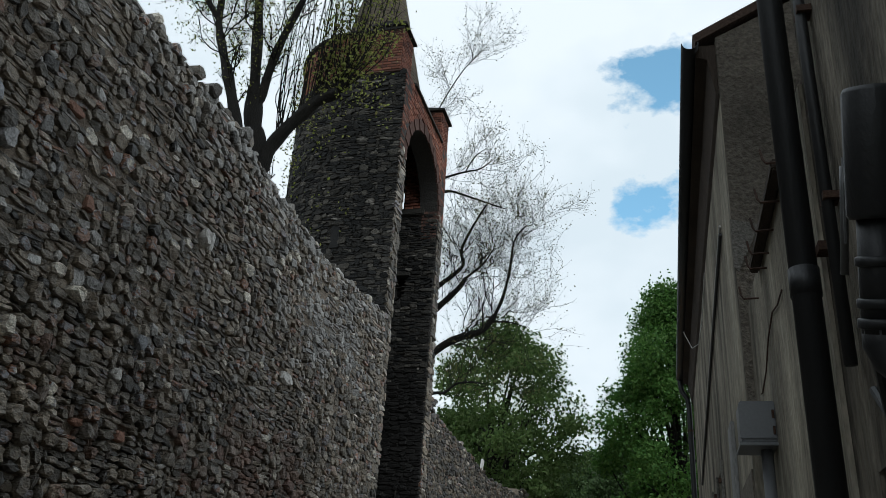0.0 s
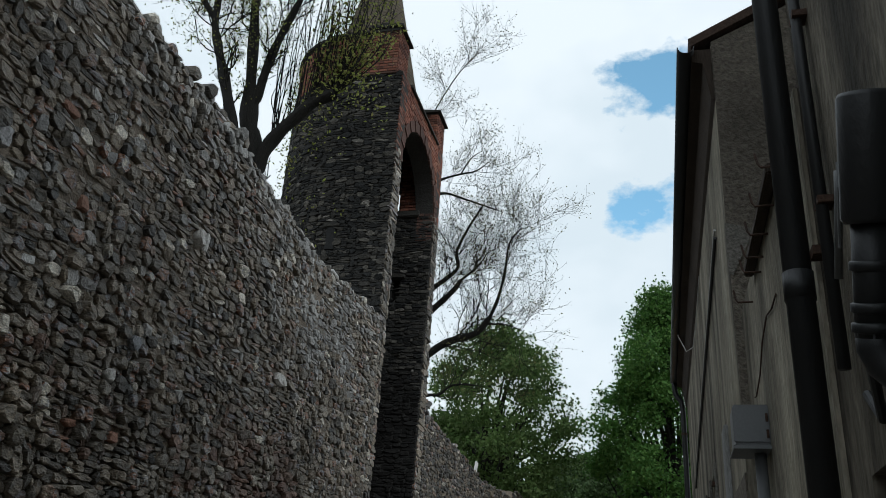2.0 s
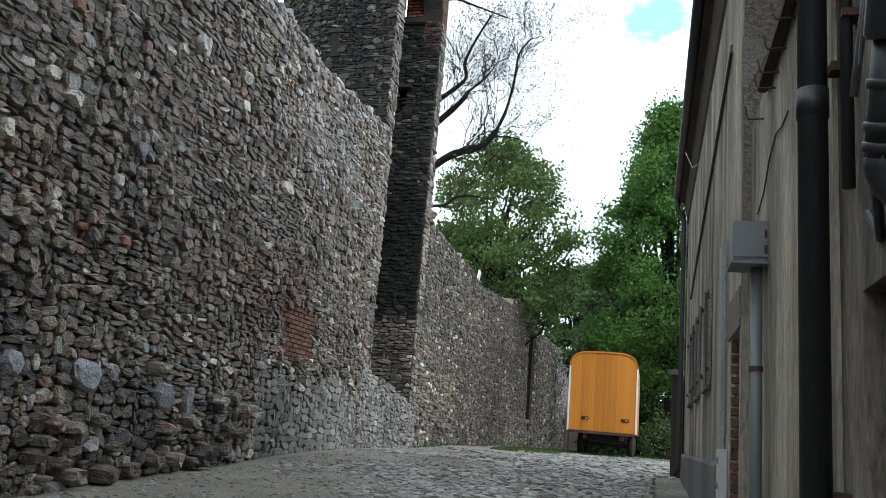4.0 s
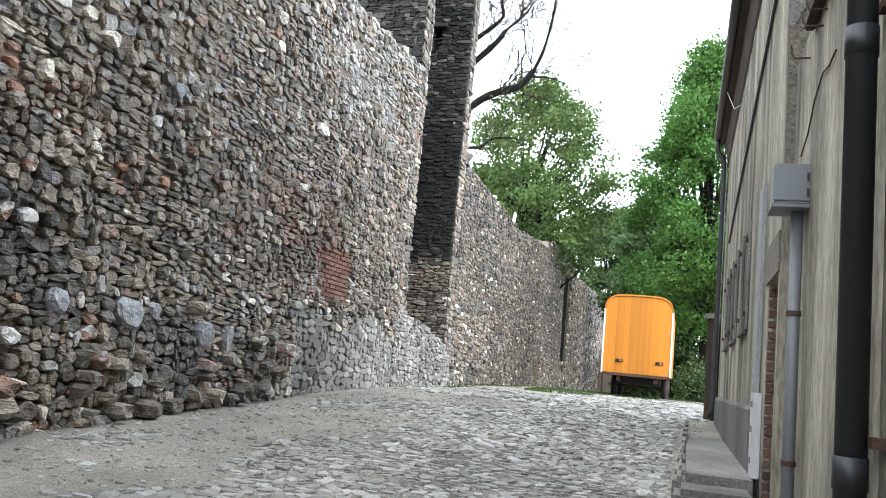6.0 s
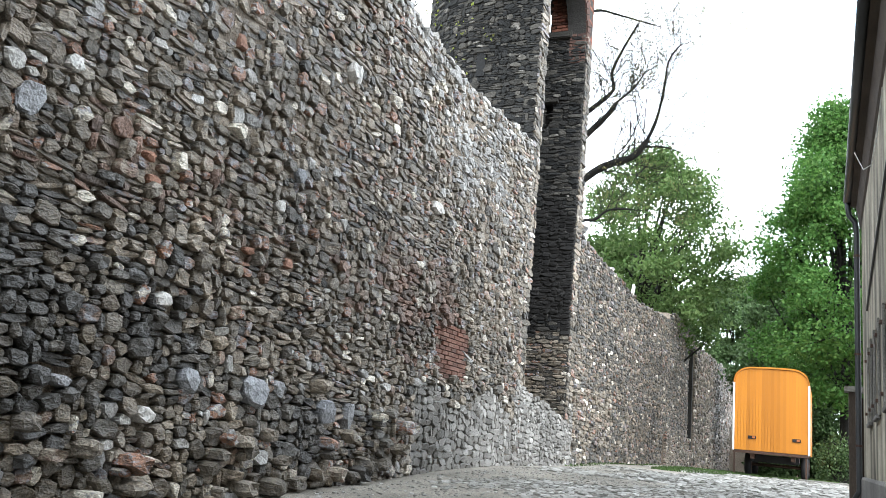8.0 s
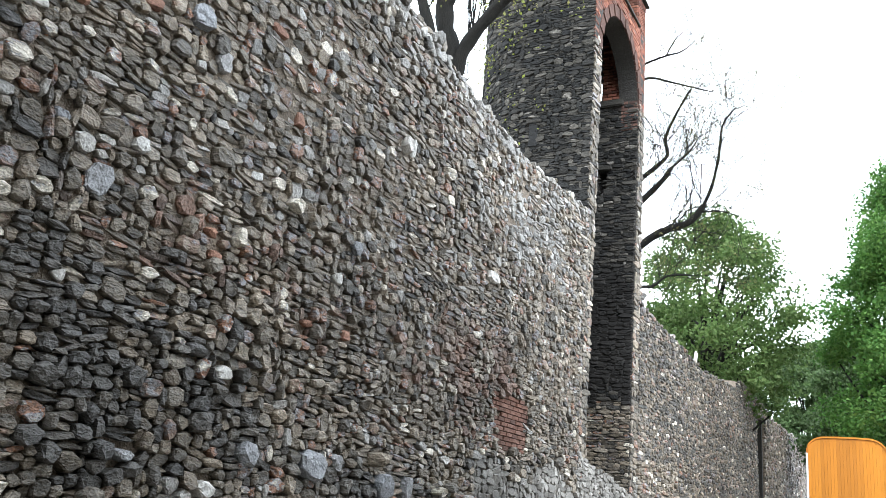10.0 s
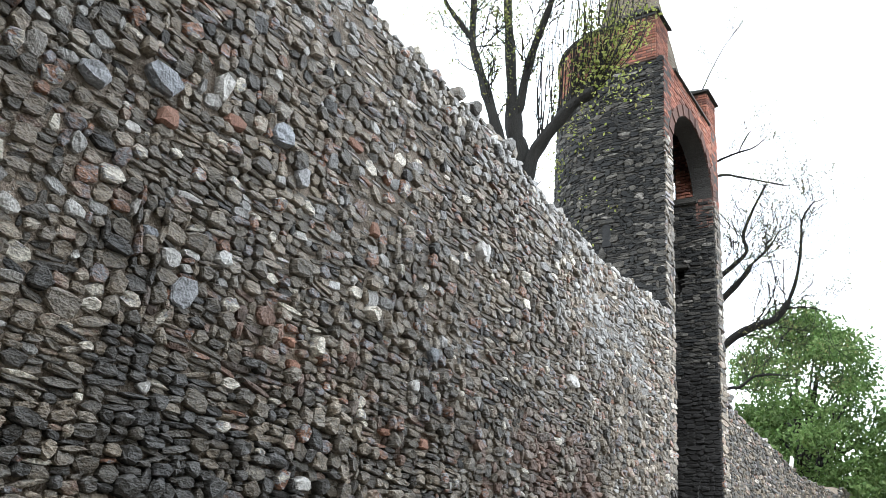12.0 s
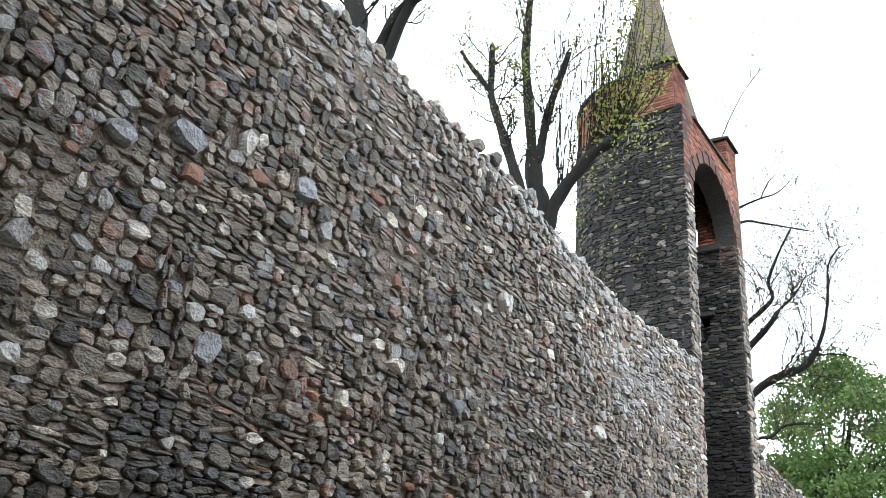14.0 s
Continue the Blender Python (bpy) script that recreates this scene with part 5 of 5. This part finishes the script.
def near_trees():
    # a pair of trunks behind the wall, nearest the eye
    w = Wood(11)
    w.limb([(-8.6, 8.5, 0.5), (-8.75, 8.5, 6), (-8.95, 8.5, 11.6), (-9.15, 8.5, 12.9), (-9.5, 8.6, 16)], 0.28, 0.16, 10, 1.6, 2)
    w.limb([(-8.9, 8.5, 8), (-9.1, 9.2, 11.5), (-9.22, 9.5, 12.4), (-8.84, 9.5, 13.05), (-8.4, 9.5, 13.4), (-7.9, 9.6, 14.6)], 0.17, 0.1, 8, 1.3, 2)
    w.limb([(-9.05, 9.3, 11.4), (-9.0, 9.5, 12.1), (-8.7, 9.5, 13.0), (-8.5, 9.5, 13.3)], 0.12, 0.1, 2, 0.8, 1)
    tips = w.tips
    w.finish("bare_tree", "dark bare trunks with first small leaves behind the wall", [(*w.leaves(tips, 2, 0.14, 0.06), M_BUD)], (-8.6, 8.5, 0.5))

    # the pollarded tree beside the tower
    w = Wood(12)
    w.limb([(-8.0, 14, 0.6), (-8.0, 14, 6), (-8.08, 14, 10.5), (-8.26, 14, 11.4), (-8.36, 14, 12.3)], 0.25, 0.18, 2, 1.0, 1)
    w.limb([(-8.36, 14, 12.2), (-8.54, 14, 13.8), (-8.7, 14, 15.3), (-8.66, 14, 17.1), (-8.8, 14, 19)], 0.135, 0.08, 22, 1.3, 2)
    w.limb([(-8.25, 14, 11.9), (-8.17, 14, 12.2), (-8.01, 14, 13.2), (-7.79, 14, 13.95), (-7.5, 14, 14.8)], 0.12, 0.07, 18, 1.3, 2, 0.6)
    w.limb([(-8.1, 13.8, 9.6), (-8.4, 13.5, 11.2), (-8.74, 13.5, 12.26), (-9.05, 13.5, 13.14), (-9.28, 13.5, 13.95), (-9.35, 13.5, 15.4)], 0.15, 0.07, 18, 1.1, 2)
    w.limb([(-9.3, 13.5, 14.0), (-9.9, 13.5, 14.9), (-10.3, 13.5, 15.6)], 0.08, 0.04, 12, 0.9, 2)
    tips = list(w.tips)
    w.tips = []
    w.limb([(-8.05, 14, 9.6), (-7.86, 14, 10.35), (-7.69, 14, 10.87), (-7.26, 14, 11.4), (-6.82, 14, 11.82), (-6.35, 14, 12.0)], 0.16, 0.12, 0)
    # straight shoots that rise from the cut limb
    g = w.g
    for k in range(100):
        leafy = k < 58
        x = g.uniform(-6.9, -5.4) if leafy else g.uniform(-7.7, -6.5)
        s = min(x, -6.36)
        z = 12.0 + (s + 6.36) * 0.62
        h = g.uniform(1.2, 5.0)
        line = w.smooth([(s, 14, z), (x + g.normal(0, 0.1), 14 + g.normal(0, 0.15), z + h * 0.45), (x + g.normal(0.12, 0.22), 14 + g.normal(0, 0.3), z + h)], 5)
        w.tube(line, 0.014, 0.007, 4)
        if not leafy:
            tips.append(tuple(line[-1]))
            continue
        for q in line[2:]:
            w.tips.append(tuple(q))
            if g.random() < 0.6:
                w.twig(q, (g.normal(0, 1), g.normal(0, 1), 0.6), g.uniform(0.2, 0.5), 0.006, 0)
    low = [(x, 14 + g.normal(0, 0.3), 12.0 + g.normal(0, 0.55) + (x + 7.2) * 0.2) for x in g.uniform(-6.9, -5.3, 80)]
    w.finish("pollard_tree", "pollarded tree with dark cut limbs and yellow-green shoots beside the tower",
             [(*w.leaves(w.tips, 1, 0.1, 0.085), M_LEAF_YELLOW), (*w.leaves(low, 4, 0.16, 0.085), M_LEAF_YELLOW), (*w.leaves(tips, 2, 0.14, 0.06), M_LEAF_YELLOW)], (-8.0, 14, 0.6))
    # creeper on the round side of the tower
    w = Wood(13)
    spots = []
    for k in range(120):
        u = abs(w.g.normal(0, 1)) * 1.3
        u = 4.3 - u
        z = 15.9 - 5.5 * w.g.random() ** 1.6 if w.g.random() < 0.85 else w.g.uniform(8.2, 10.5)
        x, y = shell(u, 0.1)
        spots.append((float(x), float(y), z))
    v, f = w.leaves(spots, 13, 0.16, 0.08)
    tagged(mesh_object("creeper", v, f, M_LEAF_YELLOW), "yellow-green creeper clinging to the tower", "creeper", kind="stuff")


near_trees()


def bare_tree():
    w = Wood(21)
    y = 26.0
    w.limb([(-8.8, y, 0.8), (-8.7, y, 6), (-8.6, y, 10), (-8.4, y, 13.5), (-8.2, y, 17)], 0.42, 0.2, 0)
    L = dict(twigs=11, length=1.9, depth=2, lift=0.35, kids=4)
    w.limb([(-8.6, y, 9.2), (-7.25, y, 10.06), (-6.62, y, 10.46), (-6.14, y, 10.62), (-5.58, y, 10.81), (-5.19, y, 11.31)], 0.150, 0.098, **L)
    w.limb([(-5.19, y, 11.31), (-4.94, y, 11.92), (-4.72, y, 12.94), (-4.6, y, 14.01), (-4.17, y, 14.6)], 0.068, 0.022, twigs=22, length=1.9, depth=2, lift=0.35, kids=4)
    w.limb([(-5.25, y, 11.1), (-4.59, y, 11.05), (-4.1, y, 10.84)], 0.038, 0.015, **L)
    w.limb([(-8.5, y, 10.6), (-7.22, y, 11.62), (-6.83, y, 11.97), (-6.47, y, 12.33), (-6.24, y, 12.7)], 0.128, 0.075, **L)
    w.limb([(-6.24, y, 12.7), (-5.67, y, 13.2), (-5.29, y, 13.77)], 0.045, 0.019, **L)
    w.limb([(-8.4, y, 11.6), (-7.21, y, 12.44), (-6.76, y, 12.78), (-6.36, y, 13.18), (-6.43, y, 13.8), (-6.02, y, 14.77), (-5.62, y, 15.47)], 0.105, 0.030, twigs=22, length=2.0, depth=2, lift=0.35, kids=4)
    w.limb([(-8.3, y, 15.8), (-7.12, y, 16.12), (-6.52, y, 15.95), (-5.61, y, 15.56), (-4.91, y, 15.26)], 0.060, 0.019, twigs=12, length=1.6, depth=2, lift=0.3, kids=4)
    w.limb([(-8.3, y, 16.2), (-7.17, y, 16.7), (-6.45, y, 16.88), (-5.92, y, 16.96), (-5.46, y, 17.3)], 0.060, 0.015, twigs=12, length=1.5, depth=2, lift=0.3, kids=4)
    w.limb([(-6.45, y, 16.88), (-6.13, y, 17.49), (-5.67, y, 17.83)], 0.034, 0.011, twigs=4, length=0.8, depth=1, lift=0.3)
    w.limb([(-8.2, y, 17), (-7.9, y, 19), (-7.0, y, 21), (-6.3, y, 22)], 0.045, 0.011, twigs=18, length=1.7, depth=2, lift=0.35, kids=4)
    w.limb([(-8.6, y, 8.4), (-7.16, y, 8.69), (-6.77, y, 8.7), (-6.28, y, 9.03), (-5.54, y, 9.01)], 0.068, 0.022, **L)
    tips = w.tips
    w.finish("budding_tree", "large tree with bare dark limbs and opening buds behind the tower", [(*w.leaves(tips, 1, 0.1, 0.062), M_BUD)], (-8.8, y, 0.8))


bare_tree()


def leafy_tree(name, label, base, trunk_h, trunk_r, clumps, seed, leaf_m, per, size, branch=16):
    """A trunk with limbs that reach out to clumps of leaves: rows of x, y, z, radius."""
    w = Wood(seed)
    g = w.g
    b = Vector(base)
    top = b + Vector((g.normal(0, 0.3), g.normal(0, 0.3), trunk_h))
    line = w.smooth([b, b.lerp(top, 0.35) + Vector((g.normal(0, 0.12), 0, 0)), b.lerp(top, 0.7) + Vector((g.normal(0, 0.15), 0, 0)), top], 5)
    w.tube(line, trunk_r, trunk_r * 0.3, 10)
    centres = []
    for i, (x, y, z, r) in enumerate(clumps):
        c = Vector((x, y, z))
        if i < branch * 3:
            k = min(len(line) - 1, max(2, int((0.25 + 0.6 * g.random()) * len(line))))
            s = line[k]
            if s.z > z - 0.2:
                s = line[max(2, int(k * 0.5))]
            m = s.lerp(c, 0.5) + Vector((g.normal(0, 0.2), g.normal(0, 0.2), g.uniform(-0.1, 0.4)))
            w.limb([s, m, c], trunk_r * 0.3, 0.025, 3, r * 0.8, 1, 0.2, 6)
        n = max(8, int(60 * r * r))
        q = g.normal(0, 1, (n, 3))
        q /= np.linalg.norm(q, axis=1)[:, None]
        q *= r * g.uniform(0.3, 1.1, (n, 1)) * np.array((1.1, 1.1, 0.8))
        centres.append(q + np.array(c))
    centres = np.concatenate(centres)
    return w.finish(name, label, [(*w.leaves(centres, per, 0.22, size, 0.8), leaf_m)], base)


def crown(seed, cx, cy, rows, n):
    """Clumps inside an envelope given as z and radius rows, mostly near its skin."""
    g = np.random.default_rng(seed)
    zs, rs = [r[0] for r in rows], [r[1] for r in rows]
    out = []
    for _ in range(n):
        z = g.uniform(zs[0], zs[-1])
        R = float(np.interp(z, zs, rs)) * g.uniform(0.82, 1.14)
        a, k = g.uniform(0, 2 * math.pi), math.sqrt(g.uniform(0.15, 1.0))
        out.append((cx + R * k * math.cos(a), cy + R * k * math.sin(a), z, g.uniform(0.4, 0.9)))
    return out


leafy_tree("lime_tree", "bright green lime tree at the lane's end beyond the wagon", (0.75, 38, 1.0), 13, 0.26,
           crown(31, 0.7, 38, [(4.4, 1.8), (5.2, 2.9), (7, 3.5), (9, 3.4), (11, 3.0), (13.5, 2.2), (15.2, 1.2), (16.6, 0.35)], 220), 31, M_LEAF_FRESH, 14, 0.17)
leafy_tree("chestnut_tree", "round leafy tree with yellow-green leaves behind the wall", (-8.2, 40, 0.8), 11, 0.35,
           crown(32, -7.6, 40.5, [(6.5, 3.2), (9, 3.9), (12, 3.8), (14, 2.8), (15.6, 1.2)], 170), 32, M_LEAF_MID, 9, 0.19)
leafy_tree("hornbeam", "dense grey-green tree behind the end of the wall", (-7.6, 84, float(ground_z(-7.6, 84))), 12, 0.35,
           crown(33, -7.8, 84, [(2.0, 4.0), (6, 5.2), (11, 5.0), (15, 3.8), (18, 1.4)], 260), 33, M_LEAF_DARK, 13, 0.3)
leafy_tree("dark_tree", "dark dense tree closing the far end of the lane", (2.2, 52, 0.7), 9, 0.3,
           crown(34, 1.5, 52, [(1.4, 4.4), (6, 4.6), (9, 4.0), (12, 2.6)], 170), 34, M_LEAF_DARK, 12, 0.24)
leafy_tree("garden_tree", "leafy garden tree behind the town wall", (-10.5, 46, 0.8), 9, 0.3,
           crown(35, -10.5, 47, [(4, 2.8), (8, 3.6), (11, 2.8), (13, 1.2)], 110), 35, M_LEAF_DARK, 12, 0.22)
leafy_tree("maple_tree", "dense dark green tree filling the lane's end behind the wagon", (-1.2, 53, float(ground_z(-1.2, 53))), 8, 0.22,
           crown(37, -1.9, 53, [(1.3, 1.9), (4.5, 2.3), (6, 3.0), (9.5, 2.8), (12.6, 1.2)], 230), 37, M_LEAF_DARK, 14, 0.24)
leafy_tree("shrub", "low round green shrub beside the wagon", (0.4, 33.5, 1.08), 0.9, 0.05,
           [(0.35 + dx, 33.5 + dy, z, 0.36) for dx, dy, z in ((-0.35, 0, 1.5), (0.1, 0.2, 1.6), (0.4, 0, 1.5), (0.0, -0.2, 2.0), (0.35, 0.1, 2.05), (-0.2, 0.1, 1.9), (0.7, 0, 1.7), (0.8, 0.2, 1.4), (0.1, 0, 2.3))], 36, M_LEAF_DARK, 40, 0.1, 3)

# ---------------------------------------------------------------- single stones, last


def near_frame(u, z):
    off = lane_place(np.array(u), np.array(z), np.array(0.0))
    return flat_frame(float(off[0]))(u, z)


piece_stones("stone", PIECES_NEAR, near_frame, M_RUBBLE_PIECE, NEAR, rng, 0.06)
for what, (stone_m, spots) in SHOWY.items():
    piece_stones(what, spots, near_frame, stone_m, NEAR, rng, 0.05, 6, 0.6)
piece_stones("sett", cob[first], lambda u, v: Matrix.Translation((u, v, float(ground_z(u, v)) - 0.004)), M_COBBLE_PIECE, GROUND, rng, 0.011, 12, 3.0)
piece_stones("stone", rows_a[pick_a], near_frame, M_RUBBLE_PIECE, FAR_A, rng, 0.06)


def brick_pieces(rows, frame_at, m, parent, depth):
    """Bricks as objects of their own on one worn brick mesh."""
    me = bpy.data.meshes.new("brick")
    a, b = (0.5, 0.5), (0.46, 0.4)
    v = [(sx * w, sy * q, d) for d, (w, q) in ((-1, a), (0.6, a), (1, b)) for sx, sy in ((-1, -1), (1, -1), (1, 1), (-1, 1))]
    f = [(o + k, o + (k + 1) % 4, o + 4 + (k + 1) % 4, o + 4 + k) for o in (0, 4) for k in range(4)] + [(8, 9, 10, 11)]
    me.from_pydata(v, [], f)
    me.materials.append(m)
    for r in rows:
        ob = new("brick", me)
        ob.parent = parent
        ob.matrix_basis = Matrix.Translation(-parent.location) @ frame_at(r[0], r[1]) @ pose(0, 0, 0, rng.normal(0, 1.5), rng.normal(0, 1.5), rng.normal(0, 1)) @ Matrix.Diagonal((r[2], r[3], depth * rng.uniform(0.6, 1.3), 1))


brick_pieces(br, near_frame, M_OLD_BRICK_PIECE, NEAR, 0.026)
brick_pieces(SPANDREL, flat_frame(-6.02), M_BRICK_PIECE, TOWER, 0.025)
